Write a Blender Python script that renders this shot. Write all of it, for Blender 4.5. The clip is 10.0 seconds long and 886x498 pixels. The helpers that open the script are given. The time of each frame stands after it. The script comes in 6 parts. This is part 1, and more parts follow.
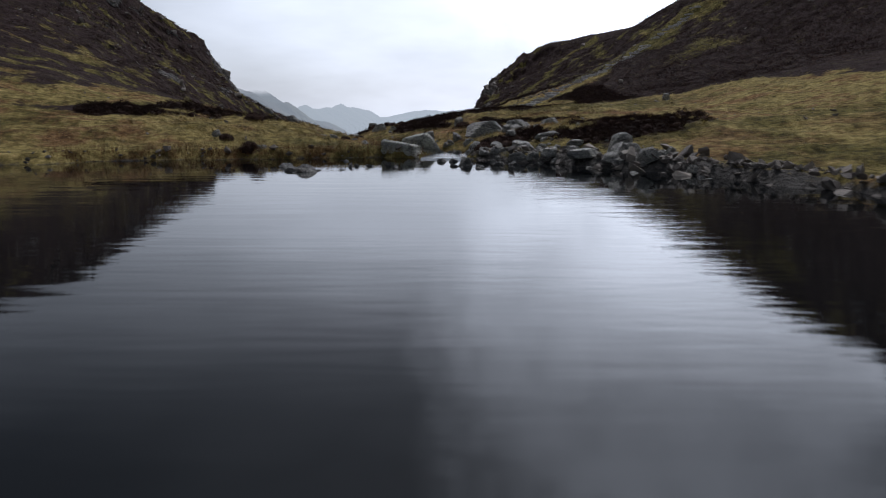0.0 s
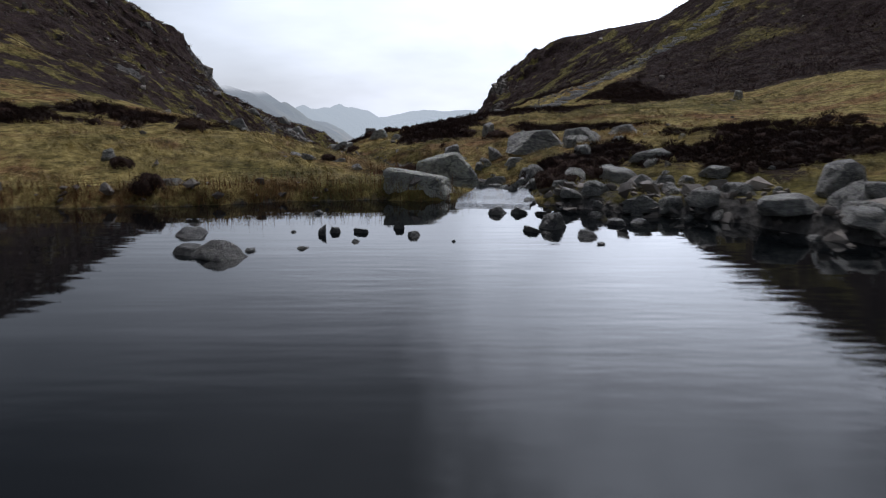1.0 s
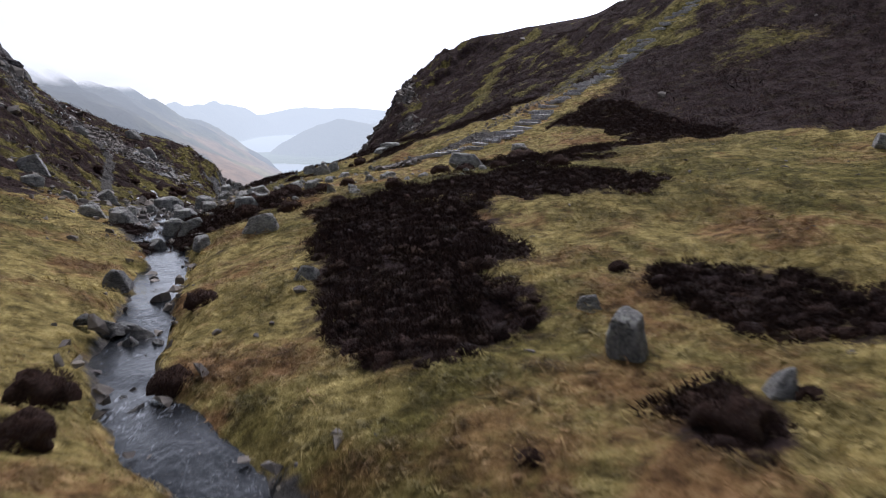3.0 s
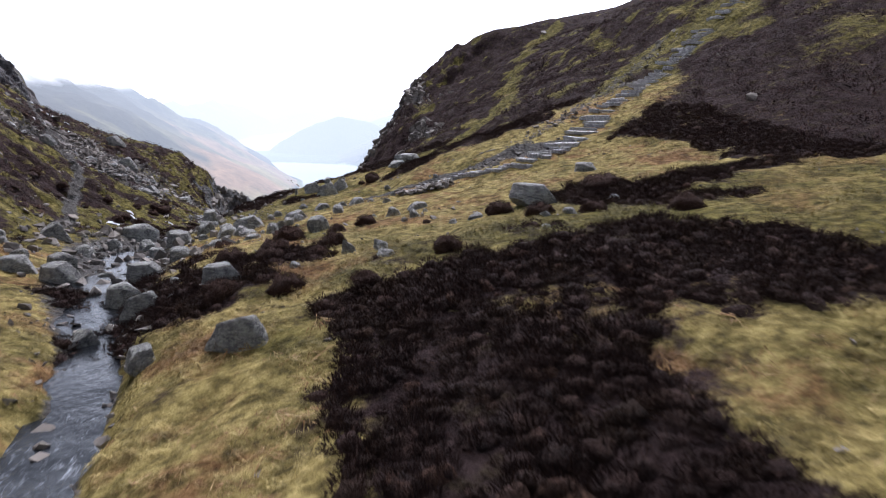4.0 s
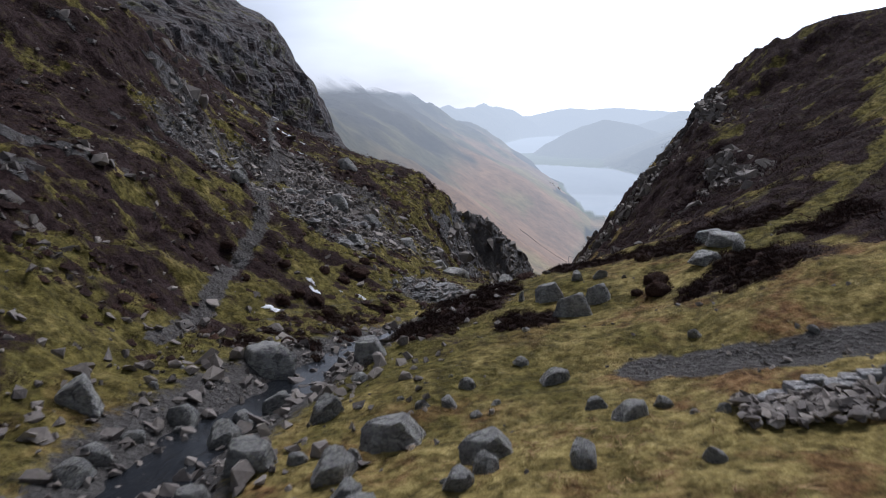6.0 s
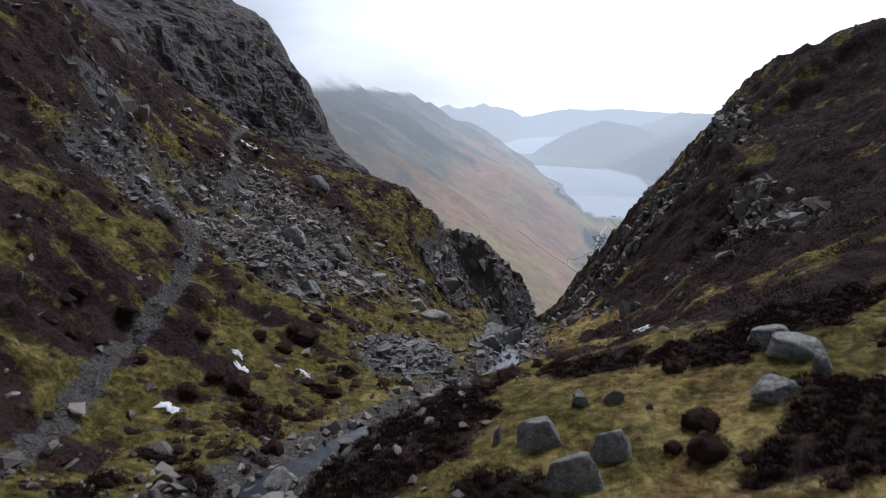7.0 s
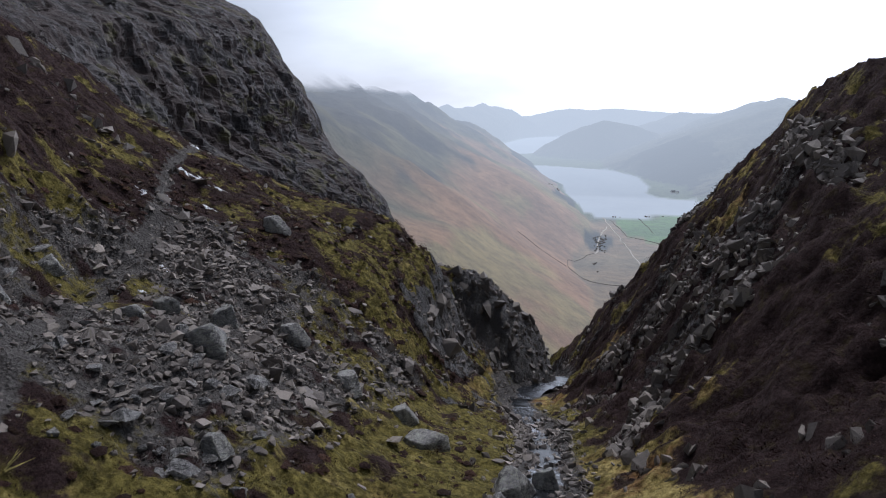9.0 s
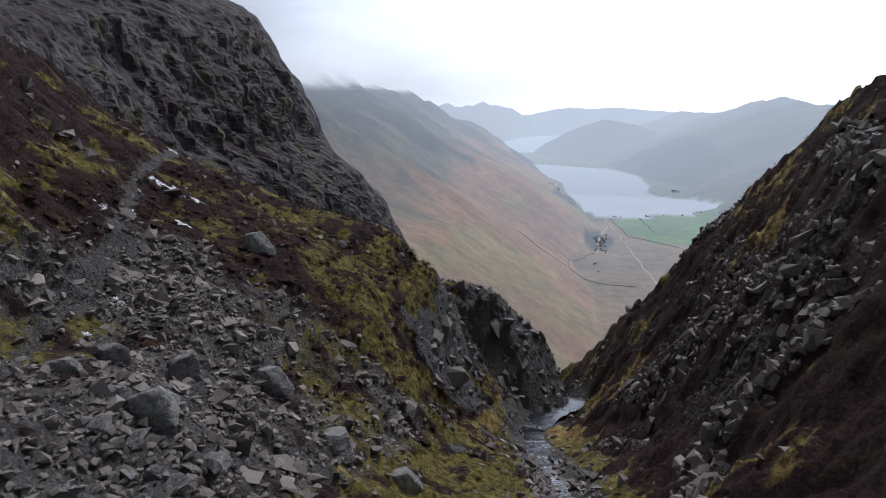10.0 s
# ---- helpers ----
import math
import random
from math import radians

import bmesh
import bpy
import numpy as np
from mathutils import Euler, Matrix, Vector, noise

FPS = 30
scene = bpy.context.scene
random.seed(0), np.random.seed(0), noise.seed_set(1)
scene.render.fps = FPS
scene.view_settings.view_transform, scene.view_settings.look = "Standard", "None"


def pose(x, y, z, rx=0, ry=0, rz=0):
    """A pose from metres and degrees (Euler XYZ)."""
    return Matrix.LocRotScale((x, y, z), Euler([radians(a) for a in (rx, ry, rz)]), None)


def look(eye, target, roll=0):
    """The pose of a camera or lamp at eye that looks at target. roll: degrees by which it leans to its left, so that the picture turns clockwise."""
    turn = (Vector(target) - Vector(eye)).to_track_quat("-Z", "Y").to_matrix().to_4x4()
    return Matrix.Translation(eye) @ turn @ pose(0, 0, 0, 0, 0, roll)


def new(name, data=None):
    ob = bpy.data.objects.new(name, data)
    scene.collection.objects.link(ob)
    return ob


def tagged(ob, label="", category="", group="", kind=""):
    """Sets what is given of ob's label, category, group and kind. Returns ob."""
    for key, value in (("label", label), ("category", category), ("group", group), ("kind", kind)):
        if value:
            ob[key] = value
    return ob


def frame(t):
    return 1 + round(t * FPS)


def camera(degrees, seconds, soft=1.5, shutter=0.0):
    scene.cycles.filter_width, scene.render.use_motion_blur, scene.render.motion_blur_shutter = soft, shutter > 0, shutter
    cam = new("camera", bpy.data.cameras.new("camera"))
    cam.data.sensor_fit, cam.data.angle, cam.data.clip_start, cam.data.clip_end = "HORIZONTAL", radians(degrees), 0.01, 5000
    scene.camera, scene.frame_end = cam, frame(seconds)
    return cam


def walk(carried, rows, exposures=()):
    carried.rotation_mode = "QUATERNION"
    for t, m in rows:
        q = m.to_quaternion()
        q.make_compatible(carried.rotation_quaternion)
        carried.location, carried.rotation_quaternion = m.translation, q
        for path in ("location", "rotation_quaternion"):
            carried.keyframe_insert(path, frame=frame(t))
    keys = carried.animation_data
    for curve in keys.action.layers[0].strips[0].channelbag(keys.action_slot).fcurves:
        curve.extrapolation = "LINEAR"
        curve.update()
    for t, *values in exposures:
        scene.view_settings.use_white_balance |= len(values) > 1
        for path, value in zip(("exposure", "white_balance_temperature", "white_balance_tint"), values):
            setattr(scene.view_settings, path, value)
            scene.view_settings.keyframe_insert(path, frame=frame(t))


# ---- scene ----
cam = camera(65.1, 10.0, soft=1.1, shutter=0.2)
# seconds, eye x y z, yaw to the left, pitch, lean
ROWS = [
    (0, -0.06, -0.13, 2.47, 0.01, -11.69, 0.10),
    (0.5, -0.68, 5.73, 2.55, -0.11, -11.72, 0.09),
    (1, -1.18, 11.65, 2.53, -0.11, -11.70, 0.02),
    (1.5, -1.72, 17.29, 2.55, 0.90, -11.73, -0.03),
    (1.9, -2.17, 22.03, 3.11, 0.95, -11.76, 0.01),
    (2, -2.28, 23.22, 3.25, 0.40, -11.77, 0.02),
    (2.1, -2.39, 24.34, 3.47, -2.60, -11.78, 0.06),
    (2.2, -2.51, 25.47, 3.70, -6.10, -11.78, 0.11),
    (2.3, -2.62, 26.59, 3.92, -8.70, -11.79, 0.15),
    (2.4, -2.73, 27.72, 4.14, -9.60, -11.79, 0.19),
    (2.5, -2.84, 28.84, 4.36, -9.69, -11.80, 0.24),
    (3, -3.15, 34.05, 4.55, -9.70, -11.89, 0.25),
    (3.2, -3.26, 36.19, 4.55, -9.74, -11.90, 0.26),
    (4.3, -3.55, 47.05, 5.21, -9.70, -12.15, -0.20),
    (4.5, -3.58, 49.27, 5.31, -9.73, -12.05, -0.13),
    (4.8, -3.51, 52.18, 5.50, -9.60, -12.01, -0.24),
    (4.9, -3.49, 53.15, 5.57, -6.90, -11.99, -0.27),
    (5, -3.47, 54.12, 5.63, -3.60, -11.98, -0.31),
    (5.1, -3.40, 55.18, 5.70, 0.20, -11.93, -0.38),
    (5.2, -3.33, 56.25, 5.78, 4.35, -11.87, -0.45),
    (5.3, -3.26, 57.32, 5.85, 7.60, -11.82, -0.52),
    (5.4, -3.19, 58.39, 5.92, 10.10, -11.77, -0.59),
    (5.5, -3.12, 59.45, 6.00, 11.61, -11.71, -0.66),
    (5.7, -2.99, 61.71, 6.19, 11.73, -11.73, -0.77),
    (6.8, -3.12, 72.95, 7.44, 11.64, -11.81, -0.27),
    (7, -3.32, 74.78, 7.68, 11.62, -11.80, -0.24),
    (7.5, -3.91, 79.61, 8.19, 11.57, -11.85, -0.27),
    (8, -4.75, 83.97, 8.55, 11.51, -11.87, -0.24),
    (8.5, -5.63, 88.23, 8.93, 11.54, -11.81, -0.23),
    (9, -6.57, 92.03, 9.18, 11.57, -11.85, -0.23),
    (9.5, -7.43, 95.63, 9.16, 11.61, -11.89, -0.16),
    (10, -8.45, 98.89, 9.32, 11.55, -11.95, -0.14),
]
# the clip's camera opens up as it leaves the dark tarn
EXPOSURES = [(0.0, -0.14, 6450, 11), (1.0, -0.03, 6450, 11), (1.5, 0.1, 6600, 13), (2.0, 0.15, 6750, 16), (2.6, 0.42, 6500, 16), (3.2, 0.68, 6350, 15), (4.5, 1.28, 6250, 16), (5.0, 0.95, 6250, 14), (5.5, 0.45, 6200, 13), (7.0, 0.35, 6200, 13), (10.0, 0.25, 6200, 13)]


def aim(x, y, z, yaw, pitch):
    a, p = radians(yaw), radians(pitch)
    return (x - math.sin(a) * math.cos(p), y + math.cos(a) * math.cos(p), z + math.sin(p))


walk(cam, [(t, look((x, y, z), aim(x, y, z, yaw, pitch), roll)) for t, x, y, z, yaw, pitch, roll in ROWS], EXPOSURES)

# ---- sky and light: overcast, the sun behind cloud ahead ----
SUN_AZ, SUN_EL = radians(10), radians(52)          # azimuth to the right of +y
sun_dir = Vector((math.sin(SUN_AZ) * math.cos(SUN_EL), math.cos(SUN_AZ) * math.cos(SUN_EL), math.sin(SUN_EL)))
cloud_glow = Vector((math.sin(radians(21)) * math.cos(radians(20)), math.cos(radians(21)) * math.cos(radians(20)), math.sin(radians(20))))
world = bpy.data.worlds.new("overcast_sky")
scene.world = world
world.use_nodes = True
wt = world.node_tree
wn = wt.nodes
wl = wt.links
bg = wn["Background"]
sky = wn.new("ShaderNodeTexSky")
sky.sky_type, sky.sun_disc = "NISHITA", False
sky.sun_elevation, sky.sun_rotation = SUN_EL, SUN_AZ
co = wn.new("ShaderNodeTexCoord")
dotn = wn.new("ShaderNodeVectorMath")
dotn.operation = "DOT_PRODUCT"
dotn.inputs[1].default_value = cloud_glow
wl.new(co.outputs["Generated"], dotn.inputs[0])


def span(value, lo, hi, a, b):
    n = wn.new("ShaderNodeMapRange")
    n.interpolation_type = "SMOOTHSTEP"
    for name, v in (("From Min", lo), ("From Max", hi), ("To Min", a), ("To Max", b)):
        n.inputs[name].default_value = v
    wl.new(value, n.inputs["Value"])
    return n.outputs["Result"]


def calc(op, a, b):
    n = wn.new("ShaderNodeMath")
    n.operation = op
    for i, v in ((0, a), (1, b)):
        if isinstance(v, float):
            n.inputs[i].default_value = v
        else:
            wl.new(v, n.inputs[i])
    return n.outputs["Value"]


updir = wn.new("ShaderNodeSeparateXYZ")
wl.new(co.outputs["Generated"], updir.inputs[0])
band = span(updir.outputs["Z"], 0.17, 0.4, 1.0, 0.27)            # the cloud is thinner near the horizon
broad = span(dotn.outputs["Value"], 0.6, 0.96, 0.5, 1.32)
rag = wn.new("ShaderNodeTexNoise")
rag.inputs["Scale"].default_value, rag.inputs["Detail"].default_value, rag.inputs["Roughness"].default_value = 4.5, 5.0, 0.55
wl.new(co.outputs["Generated"], rag.inputs["Vector"])
ragged = calc("ADD", dotn.outputs["Value"], calc("MULTIPLY", calc("SUBTRACT", rag.outputs["Fac"], 0.5), 0.16))
thin = span(ragged, 0.91, 1.01, 0.0, 1.4)         # the thin place in the cloud that hides the sun
glow = calc("ADD", calc("MULTIPLY", band, broad), thin)
mapn = wn.new("ShaderNodeMapping")
mapn.inputs["Scale"].default_value = (1.3, 1.3, 4.5)
wl.new(co.outputs["Generated"], mapn.inputs["Vector"])
cn = wn.new("ShaderNodeTexNoise")
cn.inputs["Scale"].default_value, cn.inputs["Detail"].default_value, cn.inputs["Roughness"].default_value = 1.7, 5.0, 0.52
wl.new(mapn.outputs["Vector"], cn.inputs["Vector"])
cr = wn.new("ShaderNodeMapRange")
cr.inputs["From Min"].default_value, cr.inputs["From Max"].default_value = 0.3, 0.7
cr.inputs["To Min"].default_value, cr.inputs["To Max"].default_value = 0.72, 1.18
wl.new(cn.outputs["Fac"], cr.inputs["Value"])
mul = wn.new("ShaderNodeMath")
mul.operation = "MULTIPLY"
wl.new(glow, mul.inputs[0])
wl.new(cr.outputs["Result"], mul.inputs[1])
cloud = wn.new("ShaderNodeVectorMath")
cloud.operation = "SCALE"
cloud.inputs[0].default_value = (0.89, 0.965, 1.12)
wl.new(mul.outputs["Value"], cloud.inputs["Scale"])
blue = wn.new("ShaderNodeVectorMath")
blue.operation = "SCALE"
blue.inputs["Scale"].default_value = 0.1
wl.new(sky.outputs["Color"], blue.inputs[0])
mixw = wn.new("ShaderNodeMixRGB")
mixw.inputs["Fac"].default_value = 0.9
wl.new(blue.outputs["Vector"], mixw.inputs["Color1"])
wl.new(cloud.outputs["Vector"], mixw.inputs["Color2"])
wl.new(mixw.outputs["Color"], bg.inputs["Color"])
bg.inputs["Strength"].default_value = 1.0

sun = new("sun", bpy.data.lights.new("sun", "SUN"))
sun.data.energy, sun.data.angle, sun.data.color = 2.0, radians(24), (1.0, 0.985, 1.02)
sun.matrix_world = look((0, 0, 80), Vector((0, 0, 80)) - sun_dir)

# ---- materials ----
class Nodes:
    """A small builder for node materials."""

    def __init__(self, name):
        self.mat = bpy.data.materials.new(name)
        self.mat.use_nodes = True
        self.t = self.mat.node_tree
        self.bsdf = self.t.nodes["Principled BSDF"]
        self.out = self.t.nodes["Material Output"]
        self.co = self.t.nodes.new("ShaderNodeTexCoord")

    def put(self, node, name, value):
        sock = node.inputs[name]
        if isinstance(value, bpy.types.NodeSocket):
            self.t.links.new(value, sock)
        else:
            sock.default_value = value

    def noise(self, scale, detail=4.0, rough=0.55, stretch=None, distort=0.0):
        n = self.t.nodes.new("ShaderNodeTexNoise")
        n.inputs["Scale"].default_value, n.inputs["Detail"].default_value = scale, detail
        n.inputs["Roughness"].default_value, n.inputs["Distortion"].default_value = rough, distort
        src = self.co.outputs["Object"]
        if stretch:
            m = self.t.nodes.new("ShaderNodeMapping")
            m.inputs["Scale"].default_value = stretch
            self.t.links.new(src, m.inputs["Vector"])
            src = m.outputs["Vector"]
        self.t.links.new(src, n.inputs["Vector"])
        return n.outputs["Fac"]

    def voronoi(self, scale, feature="F1"):
        n = self.t.nodes.new("ShaderNodeTexVoronoi")
        n.feature = feature
        n.inputs["Scale"].default_value = scale
        self.t.links.new(self.co.outputs["Object"], n.inputs["Vector"])
        return n

    def ramp(self, fac, *stops):
        n = self.t.nodes.new("ShaderNodeValToRGB")
        el = n.color_ramp.elements
        while len(el) < len(stops):
            el.new(0.5)
        for e, (pos, col) in zip(el, stops):
            e.position = pos
            e.color = (*col, 1) if len(col) == 3 else col
        self.t.links.new(fac, n.inputs["Fac"])
        return n.outputs["Color"]

    def step(self, value, lo, hi, a=0.0, b=1.0):
        n = self.t.nodes.new("ShaderNodeMapRange")
        n.interpolation_type = "SMOOTHSTEP"
        for name, v in (("Value", value), ("From Min", lo), ("From Max", hi), ("To Min", a), ("To Max", b)):
            self.put(n, name, v)
        return n.outputs["Result"]

    def mix(self, fac, a, b, blend="MIX"):
        n = self.t.nodes.new("ShaderNodeMixRGB")
        n.blend_type = blend
        for name, v in (("Fac", fac), ("Color1", a), ("Color2", b)):
            self.put(n, name, (*v, 1) if isinstance(v, tuple) and len(v) == 3 else v)
        return n.outputs["Color"]

    def math(self, op, a, b=0.0):
        n = self.t.nodes.new("ShaderNodeMath")
        n.operation = op
        for i, v in ((0, a), (1, b)):
            if isinstance(v, bpy.types.NodeSocket):
                self.t.links.new(v, n.inputs[i])
            else:
                n.inputs[i].default_value = v
        return n.outputs["Value"]

    def attr(self, name, out="Color"):
        n = self.t.nodes.new("ShaderNodeAttribute")
        n.attribute_name = name
        return n.outputs[out]

    def split(self, colour):
        n = self.t.nodes.new("ShaderNodeSeparateColor")
        self.t.links.new(colour, n.inputs["Color"])
        return n.outputs

    def bump(self, height, distance, strength=1.0, normal=None):
        n = self.t.nodes.new("ShaderNodeBump")
        n.inputs["Distance"].default_value, n.inputs["Strength"].default_value = distance, strength
        self.t.links.new(height, n.inputs["Height"])
        if normal:
            self.t.links.new(normal, n.inputs["Normal"])
        return n.outputs["Normal"]

    def done(self, colour=None, rough=0.85, normal=None, **others):
        if colour is not None:
            self.put(self.bsdf, "Base Color", (*colour, 1) if isinstance(colour, tuple) else colour)
        self.put(self.bsdf, "Roughness", rough)
        if normal is not None:
            self.put(self.bsdf, "Normal", normal)
        for name, v in others.items():
            self.put(self.bsdf, name.replace("_", " "), v)
        return self.mat

    def random(self):
        n = self.t.nodes.new("ShaderNodeObjectInfo")
        return n.outputs["Random"]

    def island(self):
        n = self.t.nodes.new("ShaderNodeNewGeometry")
        return n.outputs["Random Per Island"]


def rock_colour(n, tone=1.0):
    """Grey volcanic rock with pale lichen, darker seams and moss specks."""
    big, fine = n.noise(0.9, 6, 0.6), n.noise(9.0, 8, 0.65)
    a, b, c = ((0.056 * tone, 0.054 * tone, 0.058 * tone), (0.137 * tone, 0.131 * tone, 0.13 * tone), (0.265 * tone, 0.255 * tone, 0.245 * tone))
    col = n.ramp(fine, (0.28, a), (0.52, b), (0.78, c))
    col = n.mix(n.step(big, 0.42, 0.62), col, n.mix(0.5, col, (0.17 * tone, 0.16 * tone, 0.15 * tone)), "MIX")
    moss = n.math("MULTIPLY", n.step(n.noise(2.3, 5, 0.6), 0.56, 0.7), 0.55)
    col = n.mix(moss, col, (0.1, 0.1, 0.035))
    return col, fine


def grass_colour(n, dry, shade, light=1.0):
    """Olive, straw and russet grass in patches, with darker blotches; shade runs each from dark to pale."""
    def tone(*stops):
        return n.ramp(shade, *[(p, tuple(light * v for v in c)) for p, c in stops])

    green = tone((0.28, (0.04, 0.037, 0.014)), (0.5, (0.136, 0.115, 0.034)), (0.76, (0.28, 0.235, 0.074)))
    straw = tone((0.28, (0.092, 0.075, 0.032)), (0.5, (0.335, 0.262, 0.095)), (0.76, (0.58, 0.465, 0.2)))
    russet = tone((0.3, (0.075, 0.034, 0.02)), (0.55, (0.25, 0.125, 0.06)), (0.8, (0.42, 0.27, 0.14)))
    blotch = n.noise(0.42, 6, 0.66)
    col = n.mix(n.step(n.math("ADD", blotch, n.math("MULTIPLY", dry, 0.42)), 0.52, 0.78), green, straw)
    red = n.math("MULTIPLY", n.step(n.noise(0.3, 6, 0.7), 0.48, 0.62), n.step(dry, 0.0, 0.5))
    col = n.mix(n.math("MULTIPLY", red, 0.8), col, russet)
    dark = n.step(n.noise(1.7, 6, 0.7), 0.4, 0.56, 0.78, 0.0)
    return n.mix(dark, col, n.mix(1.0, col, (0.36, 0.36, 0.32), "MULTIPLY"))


def make_ground():
    n = Nodes("moorland_ground")
    cov = n.split(n.attr("cover"))
    dry = n.attr("dry", "Fac")
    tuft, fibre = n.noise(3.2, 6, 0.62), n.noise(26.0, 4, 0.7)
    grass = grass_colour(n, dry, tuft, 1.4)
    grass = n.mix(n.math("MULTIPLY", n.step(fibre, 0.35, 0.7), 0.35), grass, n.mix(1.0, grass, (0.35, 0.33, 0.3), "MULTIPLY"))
    heath = n.ramp(n.noise(5.5, 7, 0.72), (0.3, (0.024, 0.0155, 0.016)), (0.52, (0.052, 0.033, 0.032)), (0.78, (0.105, 0.068, 0.063)))
    heath = n.mix(n.step(n.noise(1.3, 4, 0.6), 0.4, 0.58), n.mix(1.0, heath, (0.6, 0.56, 0.56), "MULTIPLY"), heath)
    heath = n.mix(n.math("MULTIPLY", n.step(n.noise(1.1, 7, 0.7), 0.52, 0.64), 0.55), heath, (0.07, 0.054, 0.024))
    rock, rfine = rock_colour(n, 1.0)
    cell = n.voronoi(7.0)
    grav = n.mix(0.75, n.ramp(n.noise(4.0, 8, 0.7), (0.3, (0.054, 0.05, 0.048)), (0.7, (0.21, 0.2, 0.19))), n.split(cell.outputs["Color"])["Red"], "OVERLAY")
    grav = n.mix(0.65, grav, (0.108, 0.101, 0.095))
    edge = n.math("MULTIPLY", n.math("SUBTRACT", n.noise(2.1, 6, 0.65), 0.5), 1.1)

    def weight(w, soft=0.16):
        return n.step(n.math("ADD", w, edge), 0.5 - soft, 0.5 + soft)

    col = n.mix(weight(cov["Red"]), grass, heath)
    col = n.mix(weight(cov["Blue"]), col, grav)
    wr = weight(cov["Green"])
    col = n.mix(wr, col, rock)
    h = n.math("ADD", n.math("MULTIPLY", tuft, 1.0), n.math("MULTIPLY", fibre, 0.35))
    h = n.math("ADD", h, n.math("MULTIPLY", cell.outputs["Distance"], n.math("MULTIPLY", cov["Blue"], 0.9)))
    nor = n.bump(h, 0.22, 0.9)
    nor = n.bump(n.noise(1.3, 9, 0.7, (1, 1, 0.5)), 0.8, 0.55, nor)
    nor = n.bump(n.math("MULTIPLY", n.noise(0.55, 10, 0.75, (1, 1, 0.4)), wr), 2.6, 1.0, nor)
    return n.done(col, n.step(wr, 0, 1, 0.95, 0.72), nor, Specular_IOR_Level=n.step(wr, 0, 1, 0.08, 0.3))


def make_rock(name, tone, wet=0.0, lichen=0.5, green=0.0):
    """Grey rock under a crust of pale lichen specks, with dark seams."""
    n = Nodes(name)
    col, fine = rock_colour(n, tone)
    col = n.mix(0.4, col, n.ramp(n.random(), (0.0, (0.085 * tone, 0.083 * tone, 0.09 * tone)), (1.0, (0.23 * tone, 0.225 * tone, 0.225 * tone))))
    col = n.mix(green, col, (0.3, 0.32, 0.23))
    patchy = n.step(n.noise(3.5, 7, 0.7), 0.4, 0.6)
    col = n.mix(0.7, col, n.mix(patchy, n.mix(1.0, col, (0.5, 0.5, 0.52), "MULTIPLY"), n.mix(1.0, col, (0.1, 0.1, 0.09), "ADD")))
    crust = n.math("MULTIPLY", n.step(n.noise(15, 6, 0.7), 0.48, 0.56), n.step(n.noise(1.6, 4, 0.6), 0.26, 0.5))
    col = n.mix(n.math("MULTIPLY", crust, lichen), col, (0.5, 0.52, 0.42))
    gold = n.math("MULTIPLY", n.step(n.noise(21, 5, 0.65), 0.6, 0.65), lichen * 0.7)
    col = n.mix(gold, col, (0.3, 0.27, 0.1))
    col = n.mix(n.math("MULTIPLY", n.step(n.noise(28, 4, 0.6), 0.58, 0.66), 0.55), col, (0.045, 0.045, 0.045))
    seam = n.noise(1.1, 5, 0.55, (0.7, 0.8, 2.2), 0.5)
    crack = n.step(n.math("ABSOLUTE", n.math("SUBTRACT", seam, 0.5)), 0.0, 0.016)
    col = n.mix(n.math("MULTIPLY", n.math("SUBTRACT", 1.0, crack), 0.7), col, (0.025, 0.025, 0.027))
    nor = n.bump(n.noise(4.5, 11, 0.78, (1, 1, 1.6)), 0.2, 1.0)
    nor = n.bump(crack, 0.03, 0.8, nor)
    return n.done(col, n.ramp(fine, (0.3, (0.45 - wet,) * 3), (0.7, (0.75 - wet,) * 3)), nor, Specular_IOR_Level=0.5)


def make_stones(name, tone):
    """For joined stones: each stone has its own shade."""
    n = Nodes(name)
    col, fine = rock_colour(n, tone)
    col = n.mix(0.55, col, n.ramp(n.island(), (0.0, (0.052 * tone, 0.05 * tone, 0.052 * tone)), (0.6, (0.15 * tone, 0.146 * tone, 0.146 * tone)), (1.0, (0.32 * tone, 0.312 * tone, 0.3 * tone))))
    return n.done(n.mix(1.0, col, (1.1, 1.0, 0.9), "MULTIPLY"), 0.72, n.bump(n.noise(6, 8, 0.7), 0.06, 0.8), Specular_IOR_Level=0.3)


def make_tarn():
    n = Nodes("tarn_water")
    swell = n.noise(0.6, 2, 0.5, (0.4, 3.0, 1), 0.2)
    rip = n.noise(2.6, 3, 0.55, (0.5, 2.4, 1), 0.3)
    patch = n.step(n.noise(0.09, 3, 0.5), 0.42, 0.62, 0.12, 1.0)
    fine = n.noise(9.0, 4, 0.6, (0.55, 2.0, 1), 0.4)
    nor = n.bump(n.math("MULTIPLY", fine, patch), 0.003, 0.2)
    nor = n.bump(n.math("MULTIPLY", rip, patch), 0.012, 0.3, nor)
    nor = n.bump(swell, 0.026, 0.2, nor)
    return n.done((0.003, 0.004, 0.0048), 0.025, nor, IOR=1.333, Specular_IOR_Level=0.6)


